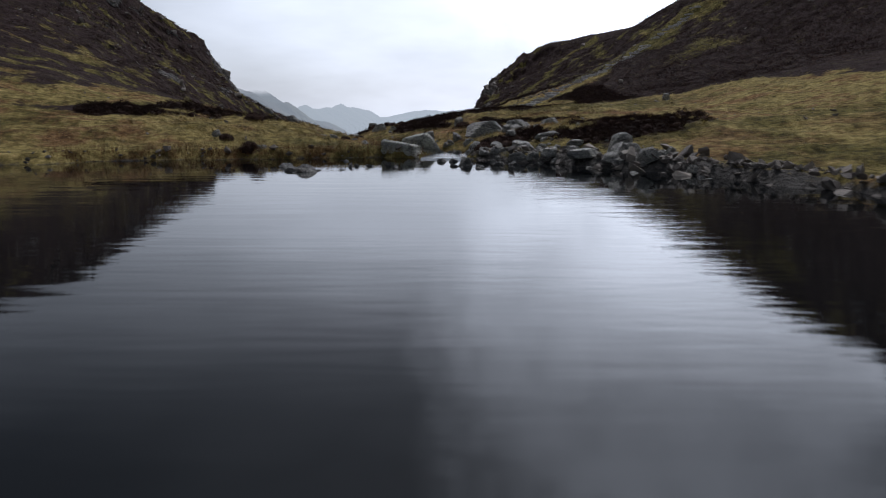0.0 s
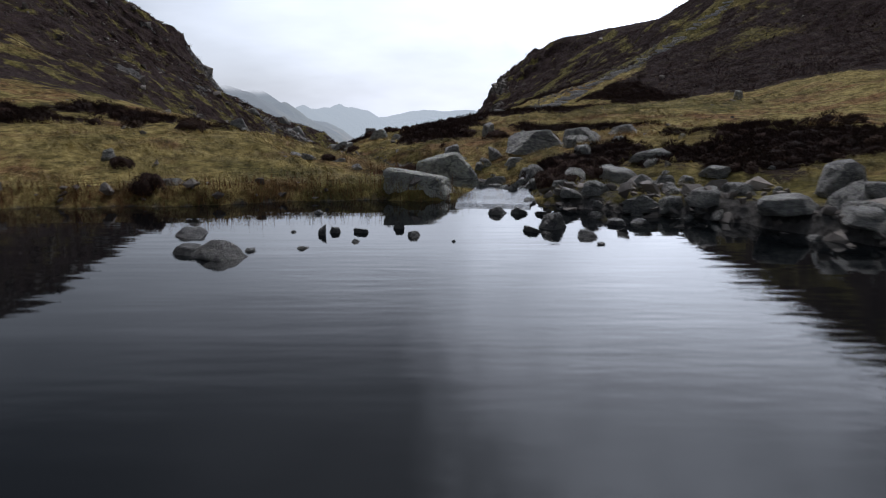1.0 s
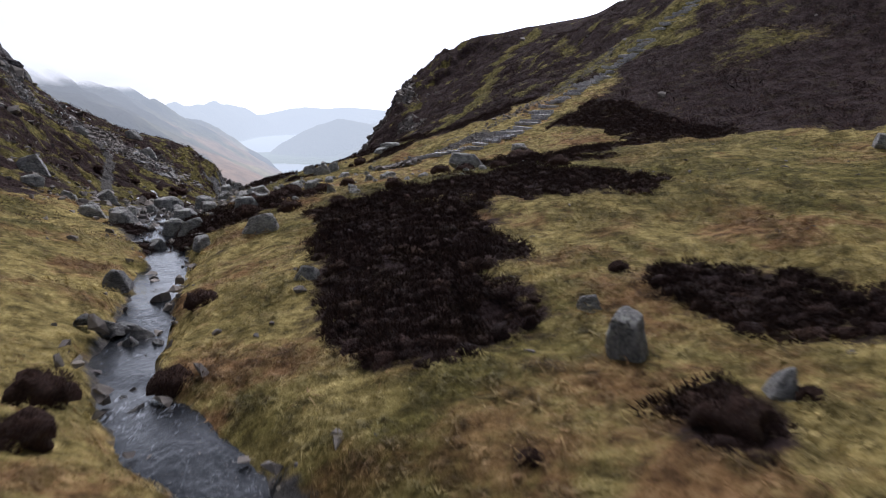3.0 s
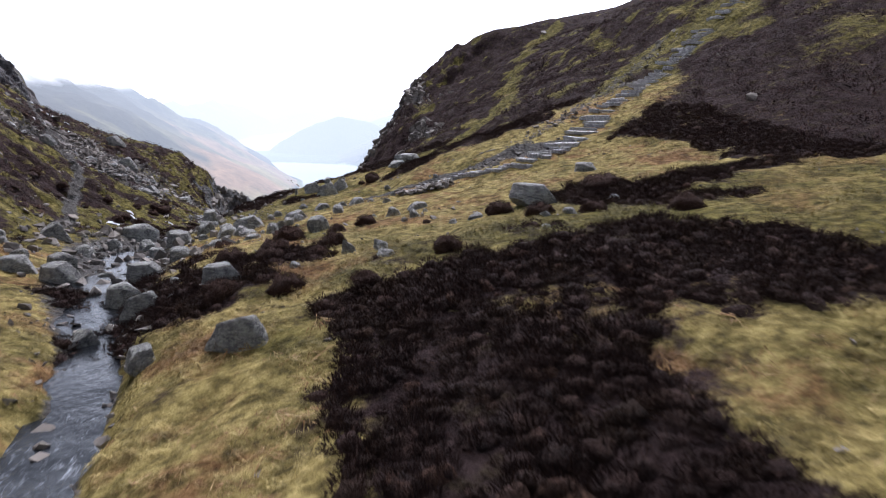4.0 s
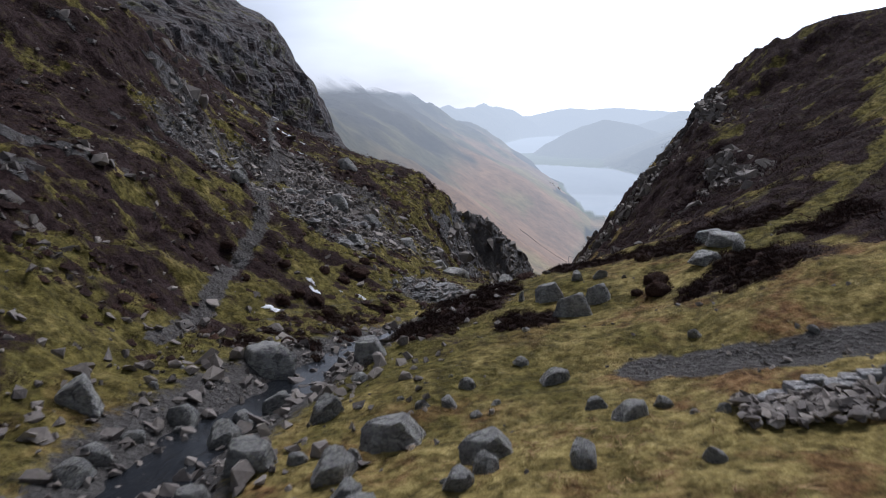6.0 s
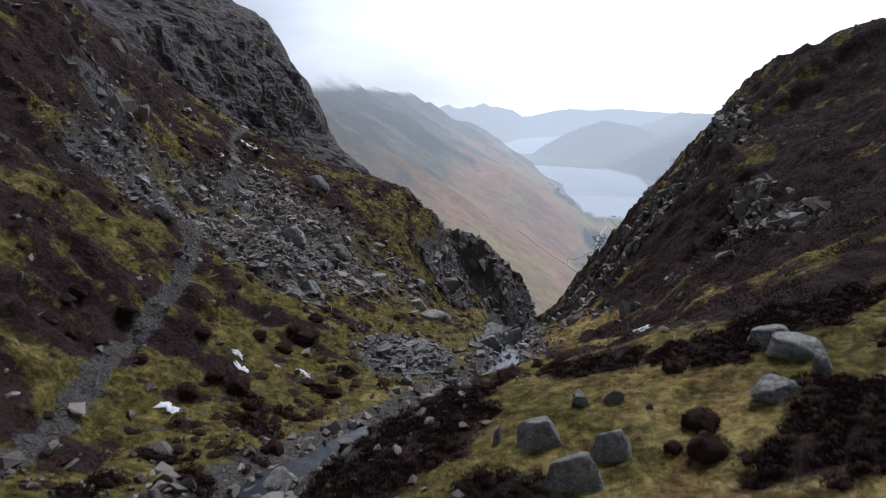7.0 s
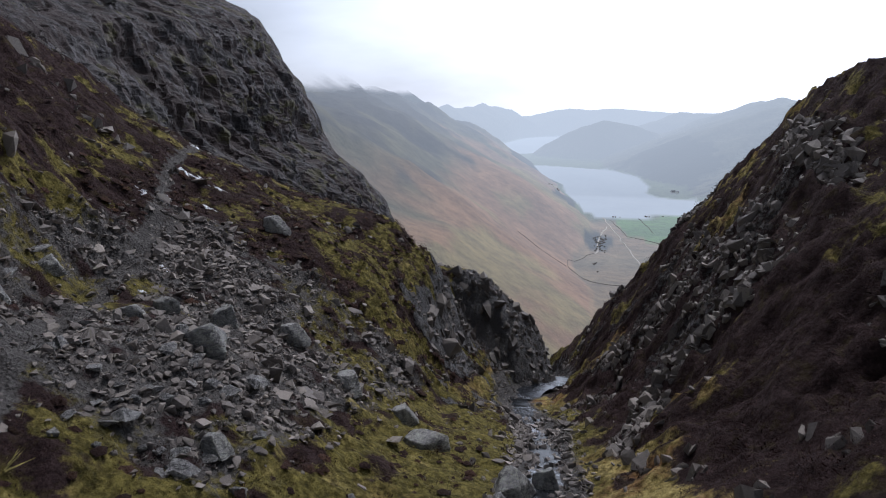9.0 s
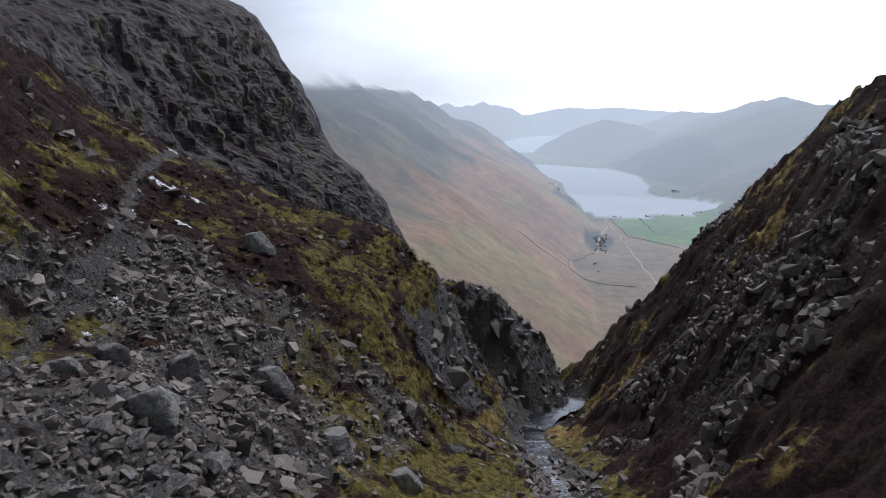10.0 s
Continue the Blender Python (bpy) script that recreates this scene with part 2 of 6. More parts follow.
def make_beck():
    n = Nodes("beck_water")
    foam = n.attr("foam", "Fac")
    f = n.noise(4.2, 8, 0.72, (1.7, 0.6, 1), 0.6)
    w = n.math("MULTIPLY", n.step(n.math("ADD", f, n.math("MULTIPLY", foam, 0.36)), 0.62, 0.92), 0.66)
    col = n.mix(w, (0.014, 0.016, 0.019), (0.72, 0.77, 0.85))
    nor = n.bump(n.noise(4.0, 5, 0.6, (1.5, 0.8, 1)), 0.06, 0.55)
    return n.done(col, n.step(w, 0, 1, 0.07, 0.6), nor, IOR=1.333)


def make_blades(name, *stops):
    n = Nodes(name)
    return n.done(n.ramp(n.island(), *stops), 0.75, None, Specular_IOR_Level=0.2)


def make_grass(name, light):
    n = Nodes(name)
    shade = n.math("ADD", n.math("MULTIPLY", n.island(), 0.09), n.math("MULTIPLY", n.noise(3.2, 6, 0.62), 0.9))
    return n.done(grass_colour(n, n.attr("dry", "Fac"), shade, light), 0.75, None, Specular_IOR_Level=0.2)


def make_snow():
    n = Nodes("old_snow")
    col = n.ramp(n.noise(4, 6, 0.6), (0.3, (0.62, 0.65, 0.7)), (0.7, (0.86, 0.88, 0.9)))
    return n.done(col, 0.7, n.bump(n.noise(7, 6, 0.6), 0.05, 0.7))


def make_far():
    """The distant valley: moor, bracken, fields and water, with haze put in as a glow that thickens with distance."""
    n = Nodes("distant_valley")
    tint = n.attr("tint")
    veil = n.split(n.attr("veil"))
    a, b = n.noise(0.006, 8, 0.62), n.noise(0.035, 6, 0.65)
    col = n.mix(n.step(veil["Green"], 0, 1, 0.8, 0.15), tint, n.ramp(a, (0.3, (0.3, 0.3, 0.3)), (0.7, (0.72, 0.7, 0.68))), "OVERLAY")
    col = n.mix(n.step(veil["Green"], 0, 1, 0.65, 0.06), col, n.ramp(b, (0.3, (0.28, 0.28, 0.28)), (0.7, (0.72, 0.72, 0.7))), "OVERLAY")
    wet = veil["Green"]
    # nearly no gloss, on the lakes too: their sky sheen is in the tint
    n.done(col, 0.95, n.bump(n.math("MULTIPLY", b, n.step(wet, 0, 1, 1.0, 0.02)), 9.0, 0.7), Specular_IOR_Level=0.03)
    # the air's haze is painted on the land as emission
    haze_glow = n.t.nodes.new("ShaderNodeEmission")
    haze_glow.inputs["Color"].default_value, haze_glow.inputs["Strength"].default_value = (0.6, 0.69, 0.81, 1), 0.92
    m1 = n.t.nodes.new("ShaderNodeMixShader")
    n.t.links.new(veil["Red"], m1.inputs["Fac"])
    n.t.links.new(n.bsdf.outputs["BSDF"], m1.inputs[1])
    n.t.links.new(haze_glow.outputs["Emission"], m1.inputs[2])
    clear = n.t.nodes.new("ShaderNodeBsdfTransparent")
    m2 = n.t.nodes.new("ShaderNodeMixShader")
    wisp = n.math("ADD", veil["Blue"], n.math("MULTIPLY", n.math("SUBTRACT", n.noise(0.004, 5, 0.6), 0.5), 0.9))
    n.t.links.new(n.math("MULTIPLY", n.step(wisp, 0.12, 0.88), n.step(veil["Blue"], 0.0, 0.12)), m2.inputs["Fac"])
    n.t.links.new(m1.outputs["Shader"], m2.inputs[1])
    n.t.links.new(clear.outputs["BSDF"], m2.inputs[2])
    n.t.links.new(m2.outputs["Shader"], n.out.inputs["Surface"])
    return n.mat


def make_crag_face():
    """Dark jointed rock with brown heather on its ledges and a little green."""
    n = Nodes("crag_face")
    joint = n.noise(0.3, 10, 0.74, (1, 1, 0.6), 0.2)
    col = n.ramp(joint, (0.34, (0.012, 0.0115, 0.013)), (0.5, (0.046, 0.042, 0.043)), (0.68, (0.135, 0.127, 0.13)))
    col = n.mix(n.math("MULTIPLY", n.step(n.noise(0.09, 9, 0.75), 0.46, 0.54), 0.85), col, (0.042, 0.029, 0.026))
    col = n.mix(n.math("MULTIPLY", n.step(n.noise(0.06, 8, 0.7, (1, 1, 2.0)), 0.54, 0.62), 0.7), col, (0.085, 0.08, 0.033))
    fine = n.noise(1.5, 8, 0.7, (1, 1, 0.4))
    col = n.mix(0.6, col, n.ramp(fine, (0.3, (0.25, 0.25, 0.25)), (0.7, (0.75, 0.75, 0.75))), "OVERLAY")
    nor = n.bump(joint, 1.2, 0.8)
    nor = n.bump(fine, 0.4, 0.8, nor)
    return n.done(col, 0.8, nor, Specular_IOR_Level=0.3)


CRAG_FACE = make_crag_face()
GROUND = make_ground()
ROCK, ROCK_PALE, ROCK_WET = make_rock("fell_rock", 1.7), make_rock("lichened_rock", 2.9, 0.0, 0.95, 0.4), make_rock("wet_rock", 0.75, 0.08, 0.1)
SCREE = make_stones("scree_stone", 1.2)
ROCK_SCREE = make_rock("scree_block", 1.5, 0.0, 0.2)
STEP = make_rock("path_stone", 4.5, 0.33, 0.2)
CRAG, RIB = make_stones("crag_rock", 0.9), make_stones("rib_rock", 1.05)
TARN, BECK, SNOW, FAR = make_tarn(), make_beck(), make_snow(), make_far()
GRASS = make_grass("moor_grass", 1.42)
RUSSET = make_blades("russet_grass", (0.0, (0.12, 0.055, 0.02)), (0.5, (0.3, 0.165, 0.066)), (1.0, (0.52, 0.38, 0.18)))
HEATHER = make_blades("heather", (0.0, (0.022, 0.013, 0.012)), (0.5, (0.06, 0.034, 0.029)), (0.86, (0.12, 0.07, 0.054)), (1.0, (0.17, 0.12, 0.07)))


def make_mound():
    n = Nodes("heather_mound")
    col = n.ramp(n.noise(11.0, 6, 0.75), (0.3, (0.024, 0.013, 0.0115)), (0.55, (0.07, 0.039, 0.033)), (0.8, (0.15, 0.09, 0.074)))
    col = n.mix(n.step(n.noise(0.7, 4, 0.6), 0.48, 0.66, 0.0, 0.5), col, n.mix(1.0, col, (0.95, 1.0, 0.55), "MULTIPLY"))
    col = n.mix(1.0, col, n.ramp(n.island(), (0.0, (0.5, 0.5, 0.52)), (0.6, (0.78, 0.75, 0.73)), (0.9, (0.95, 0.9, 0.8)), (1.0, (1.3, 1.2, 0.95))), "MULTIPLY")
    return n.done(col, 0.9, n.bump(n.noise(13.0, 6, 0.75), 0.14, 0.9), Specular_IOR_Level=0.15)


def make_spray():
    """Loose heather sprays: brown and violet-grey twigs, in drifts of lighter and darker growth."""
    n = Nodes("heather_spray")
    col = n.ramp(n.island(), (0.0, (0.055, 0.034, 0.036)), (0.55, (0.16, 0.094, 0.087)), (0.9, (0.265, 0.172, 0.145)), (1.0, (0.3, 0.23, 0.13)))
    drift = n.step(n.noise(0.35, 6, 0.65), 0.36, 0.64)
    col = n.mix(drift, n.mix(1.0, col, (0.55, 0.52, 0.55), "MULTIPLY"), col)
    bush = n.step(n.noise(1.3, 4, 0.6), 0.4, 0.58)
    col = n.mix(bush, n.mix(1.0, col, (0.3, 0.27, 0.28), "MULTIPLY"), col)
    col = n.mix(1.0, col, (0.66, 0.62, 0.62), "MULTIPLY")
    return n.done(col, 0.85, None, Specular_IOR_Level=0.15)


MOUND, SPRAY = make_mound(), make_spray()
RUSH = make_blades("rush", (0.0, (0.06, 0.025, 0.01)), (0.6, (0.2, 0.08, 0.03)), (1.0, (0.34, 0.2, 0.08)))

# ---- landform ----
# Lines that run along the valley, from the west fell to the east fell: rows of y, x, z.
LINES = [
    [(-80, -130, 16), (33, -120, 28), (89, -110, 45), (131, -105, 36), (170, -115, 28), (210, -125, 20), (262, -138, 10), (300, -148, 4)],
    [(-80, -66, 6), (33, -60, 10.7), (61, -60, 17.5), (89, -60, 23.6), (110, -60, 26.9), (131, -60, 23.6), (150, -60, 16.9), (168, -66, 13), (185, -74, 6), (210, -88, -4), (262, -109, -18), (300, -120, -26)],
    [(-80, -48, 2), (20, -40, 4.5), (54, -40, 9.2), (82, -40, 11.8), (103, -40, 9), (119, -40, 13.2), (126, -41, 10.3), (133, -46, 8.5), (146, -50, 10.6), (160, -54, 8.1), (175, -60, 0.9), (190, -66, -9), (210, -77, -18), (262, -96, -32), (300, -106, -40)],
    [(-80, -40, 0), (20, -30, 2.5), (47, -30, 5.6), (82, -30, 6.1), (96, -30, 4.7), (108, -30, 3.3), (114, -31, 2), (120, -32, -0.8), (128, -34, 0.4), (140, -36, 1.4), (148, -40, 2.5), (156, -38, 1.2), (164, -35.5, -0.8), (176, -46, -7.9), (210, -71, -26), (262, -89, -40), (300, -98, -50)],
    [(-80, -30, -1), (20, -22, 1.1), (47, -22, 3.8), (61, -22, 2.4), (75, -22.5, 1), (85, -23, 1.2), (90, -23.5, -0.3), (101, -23.5, -1.8), (112, -23, -1.3), (121, -24, -1.6), (128, -26, -3.8), (140, -28, -2.2), (148, -29.5, -1), (156, -29, -4.2), (163, -27.8, -1.6), (169, -27, -5.5), (176, -30, -13.1), (190, -44, -23.8), (220, -62, -36), (262, -82, -48), (300, -90, -58)],
    [(-80, -20, -1), (20, -16, 0.6), (40, -15, 2.7), (54, -14, 1.3), (66, -16, -0.1), (80, -18.5, -1), (92, -19, -3.6), (104, -18.5, -4.4), (114, -19.8, -3.2), (120, -19.5, -4.7), (128, -19.5, -7.2), (136, -21, -7.8), (145, -22.2, -6.4), (152, -21.7, -5.9), (158, -20.9, -8), (162, -20.6, -6.5), (164.5, -20.6, -12.6), (168, -20.4, -17.7), (171.5, -20.2, -9.9), (175, -18.2, -9.3), (180, -15.8, -17.7), (184, -14.8, -19), (195, -22, -29), (220, -46, -42), (262, -70, -56), (300, -76, -66)],
    [(-80, -10, -1), (20, -9, 0.2), (30, -8, 1.3), (36, -7.5, 1.6), (42, -9, 1.2), (50, -10.5, 0.5), (58, -11.5, 0), (68, -14, -1), (78, -15.8, -1.7), (89, -16.3, -3), (101, -15.5, -5.4), (112, -14, -6.5), (119, -14.5, -7.4), (128, -15.5, -9.4), (140, -16.8, -12.7), (148, -18.2, -14.9), (157, -18.9, -15.1), (163, -18.8, -16.6), (168, -16.4, -21.3), (171.5, -15.2, -16.1), (176, -14.2, -18.4), (180, -12.2, -18.5), (184, -11.4, -22), (195, -16, -31), (220, -30, -40), (262, -50, -55), (300, -60, -65)],
    [(-80, -1, -1), (20, -1, -0.6), (27.3, 0.1, 0.3), (30, 0.5, 0.25), (32, 0.75, 0.2), (33.2, 0.1, 0.15), (34.2, -1.3, 0.12), (35.2, -2, 0.1), (36.5, -2.2, 0.08), (38, -2.25, 0.05), (39.2, -2.5, 0.02), (40.4, -3.45, 0), (42, -4.5, -0.08), (43.2, -5.35, -0.12), (44.7, -6.1, -0.2), (47.3, -7.1, -0.35), (51.7, -7.55, -0.55), (57.8, -8.35, -0.82), (68, -11, -1.4), (74.7, -12.2, -1.9), (80, -13.6, -2.6), (90, -13.3, -4), (101, -10.5, -5.6), (112, -7.2, -7.2), (118, -7.6, -8.2), (129, -8.2, -10.8), (139, -9, -14.5), (152, -11.5, -19.4), (162, -13.5, -22.3), (170, -11.5, -24.2), (177, -9.2, -26.2), (184, -9.4, -29.7), (195, -12, -34), (220, -18, -44), (262, -30, -62), (300, -40, -75)],
    [(-80, 4, -1), (20, 3, 0.1), (30, 3.2, 0.9), (36, 1.2, 0.8), (42, -2.2, 0.85), (48, -4.6, 0.55), (55, -5.3, 0.35), (62, -5.8, 0.6), (68, -7, -0.3), (77, -8.5, -1.3), (84, -8.8, -1.8), (92, -9.2, -2), (97, -7.4, -1.7), (102, -5.5, -3.2), (112, -4, -5.7), (120, -4, -7), (130, -4.2, -10.3), (140, -4.5, -12.4), (151, -7, -17.9), (162, -9, -21.9), (177, -7, -26.8), (195, -9.5, -30.9), (204, -11, -32.7), (220, -13, -43), (300, -20, -75)],
    [(-80, 12, -1), (20, 8, 0.6), (30, 6, 1.35), (42, 3.5, 1.25), (50, 3, 1.9), (60, 1, 1.7), (68, 0, 0.7), (76, -0.5, 0.15), (84, -0.4, -0.4), (92, -0.8, -0.6), (98, -0.5, -0.1), (104, 0, -1.4), (112, 0.5, -3.2), (120, 2.5, -3.3), (132, 0.1, -4.8), (140, -1.8, -10.3), (151, -3.5, -14.8), (158, -2.4, -14.1), (168, -3.5, -17.2), (180, -4, -20), (190, -4, -19.9), (200, -5, -25.8), (220, -2, -41), (300, 0, -74)],
    [(-80, 22, 0.4), (20, 14, 1.1), (30, 12, 1.8), (44, 9, 1.8), (51, 8, 2.15), (60, 8, 2.3), (70, 8, 1.8), (79, 8.5, 1.8), (88, 8, 3.1), (98, 7.5, 1.8), (108, 9, 3.8), (114, 8.5, 1.9), (119, 9, 2.4), (124, 7.4, 1.9), (134, 6, 2.4), (142, 9.6, 5.2), (145, 10.6, 9.5), (152, 10.4, 5.3), (160, 10.4, 4.8), (170, 10.2, 1.5), (180, 5.5, -5.5), (190, 5, -9.3), (210, 9, -21.3), (300, 20, -70)],
    [(-80, 30, 1), (0, 22, 1.6), (30, 18, 2.3), (45, 16, 2.3), (58, 18, 2.9), (70, 16, 2.7), (82, 13, 3.2), (86, 14.6, 4.4), (95, 23, 7.7), (101, 26.6, 9.6), (112, 22, 9), (120, 20, 8.7), (132, 23.7, 12.3), (137, 25, 11.3), (146, 20, 15.3), (155, 18, 13), (165, 17, 12.6), (175, 17, 10), (185, 18, 6.4), (210, 22, -6.3), (300, 35, -60)],
    [(-80, 42, 3), (0, 38, 4), (33, 38, 5.6), (60, 38, 7.5), (75, 38, 8.6), (90, 38, 13.6), (103, 38, 17), (114, 38, 20.1), (130, 40, 17.3), (144, 41, 18.8), (160, 40, 16.2), (180, 40, 15), (210, 42, 2), (300, 55, -45)],
    [(-80, 62, 6), (33, 62, 10.5), (60, 62, 16), (90, 62, 27), (110, 62, 36), (145, 62, 29.9), (185, 62, 23.8), (210, 62, 12), (300, 80, -30)],
    [(-80, 125, 20), (60, 120, 38), (110, 120, 60), (160, 120, 55), (210, 120, 35), (300, 130, 0)],
]
WATER = 0.5                                        # level of the tarn
BECK_LINE = LINES[7]


def lattice(ix, iy, seed):
    v = np.sin(ix * 127.1 + iy * 311.7 + seed * 74.7) * 43758.5453
    return v - np.floor(v)


def value_noise(x, y, seed=0):
    ix, iy = np.floor(x), np.floor(y)
    fx, fy = x - ix, y - iy
    fx, fy = fx * fx * (3 - 2 * fx), fy * fy * (3 - 2 * fy)
    a, b = lattice(ix, iy, seed), lattice(ix + 1, iy, seed)
    c, d = lattice(ix, iy + 1, seed), lattice(ix + 1, iy + 1, seed)
    return (a + (b - a) * fx) * (1 - fy) + (c + (d - c) * fx) * fy


def fbm(x, y, octaves=4, seed=0, gain=0.5):
    """Layered noise, about -1 to 1."""
    total, amp, norm = 0 * x, 1.0, 0.0
    for k in range(octaves):
        c, s = math.cos(0.6 * k), math.sin(0.6 * k)
        total = total + amp * (2 * value_noise((c * x - s * y) * 2**k, (s * x + c * y) * 2**k, seed + k) - 1)
        norm, amp = norm + amp, amp * gain
    return total / norm * 1.6


def ridged(x, y, octaves=4, seed=0):
    total, amp, norm = 0 * x, 1.0, 0.0
    for k in range(octaves):
        total = total + amp * (1 - np.abs(2 * value_noise(x * 2**k + 3.1 * k, y * 2**k - 1.7 * k, seed + k) - 1))
        norm, amp = norm + amp, amp * 0.55
    return total / norm


def smooth(v, lo, hi):
    t = np.clip((v - lo) / (hi - lo), 0, 1)
    return t * t * (3 - 2 * t)


def blur(a, axis, cells):
    k = np.exp(-0.5 * (np.arange(-3 * cells, 3 * cells + 1) / cells) ** 2)
    k /= k.sum()
    pad = [(0, 0), (0, 0)]
    pad[axis] = (3 * cells, 3 * cells)
    b = np.pad(a, pad, mode="edge")
    return sum(w * np.take(b, np.arange(i, i + a.shape[axis]), axis) for i, w in enumerate(k))


CELL = 0.5
BX, BY = np.arange(-150, 130.01, CELL), np.arange(-80, 300.01, CELL)


def loft():
    lines = [np.array(rows, float) for rows in LINES]
    xs = np.array([blur(np.interp(BY, r[:, 0], r[:, 1])[None], 1, 5)[0] for r in lines])
    zs = np.array([blur(np.interp(BY, r[:, 0], r[:, 2])[None], 1, 4)[0] for r in lines])
    base = np.array([np.interp(BX, xs[:, j], zs[:, j]) for j in range(len(BY))])
    return blur(blur(base, 1, 2), 0, 2)


BASE = loft()


def sample(grid, x, y):
    u, v = np.clip((np.asarray(x, float) - BX[0]) / CELL, 0, len(BX) - 1.001), np.clip((np.asarray(y, float) - BY[0]) / CELL, 0, len(BY) - 1.001)
    i, j = u.astype(int), v.astype(int)
    fu, fv = u - i, v - j
    return (grid[j, i] * (1 - fu) + grid[j, i + 1] * fu) * (1 - fv) + (grid[j + 1, i] * (1 - fu) + grid[j + 1, i + 1] * fu) * fv


GY, GX = np.gradient(blur(blur(BASE, 0, 3), 1, 3), CELL)
STEEP = np.hypot(GX, GY)


def beck_x(y):
    r = np.array(BECK_LINE, float)
    return np.interp(y, r[:, 0], r[:, 1])


def beck_half(y):
    """Half the width of the beck's water."""
    return np.interp(y, [24, 27, 29, 33, 34.4, 35.6, 37, 41, 44, 47, 51, 58, 66, 70, 80, 100, 115, 140, 180], [0.6, 0.62, 0.52, 0.62, 1.0, 0.85, 0.68, 0.52, 0.55, 0.6, 0.78, 0.8, 1.0, 1.6, 1.3, 0.9, 1.1, 1.3, 1.6])


def to_shore(x, y):
    """Metres from the tarn's shore, over land more than 0."""
    edge = np.interp(x, [-70, -45, -24, -15, -9, -5, -3, 1.0, 2.6, 4, 5.4, 8, 9.8, 12, 16, 22],
                     [-60, -25, 12, 23.2, 25.4, 26.3, 26.6, 26.2, 25.1, 23.5, 21.6, 18.7, 15, 8, -20, -60])
    wob = 0.5 * fbm(x * 0.35, y * 0.35, 3, 41) + 0.2 * fbm(x * 1.3, y * 1.3, 2, 44)
    return (y - edge + wob) * 0.8


def to_line(x, y, line):
    """Distance to a polyline of (x, y) points."""
    best = np.full(np.shape(x), 1e9)
    for (ax, ay), (bx, by) in zip(line, line[1:]):
        t = np.clip(((x - ax) * (bx - ax) + (y - ay) * (by - ay)) / ((bx - ax) ** 2 + (by - ay) ** 2), 0, 1)
        best = np.minimum(best, np.hypot(x - ax - t * (bx - ax), y - ay - t * (by - ay)))
    return best


WEST_PATH = [(-19.2, 88), (-20.6, 94), (-21.9, 98.3), (-22.7, 102), (-23.6, 106), (-25, 109.7), (-27.2, 113), (-30.5, 121), (-34, 131), (-38, 139), (-41, 145), (-44.7, 154), (-46, 158)]
LOW_PATH = [(-15.1, 106.3), (-16.2, 104.2), (-17.1, 102), (-17.6, 98.5), (-18.2, 95)]
STAIR = [(6.5, 78.9), (8.1, 80.2), (10.3, 81.9), (12.5, 84.1), (13.9, 85.8), (15.6, 87.5), (17.3, 89), (19.8, 91.3), (22.6, 94.1), (25.2, 96.7), (28, 99.2), (31.5, 101), (36, 103.5)]
BAND = [(3.2, 80.6), (5, 80.8), (7.4, 83.2), (9.1, 84.9), (10.7, 86), (14.6, 90.2), (18.9, 95.5), (23.4, 100.4), (26.5, 103.5)]
TRACK = [(8.5, 82.4), (5.1, 82.7), (1.7, 82.8), (-1.0, 83.4)]
HILL_PATH = [(2.2, 93.6), (4.6, 95.9), (7.6, 98.4), (11.1, 102.4), (13.5, 106.6), (16, 117), (18.8, 124), (21, 128.5), (24.5, 134), (28.4, 140.4)]


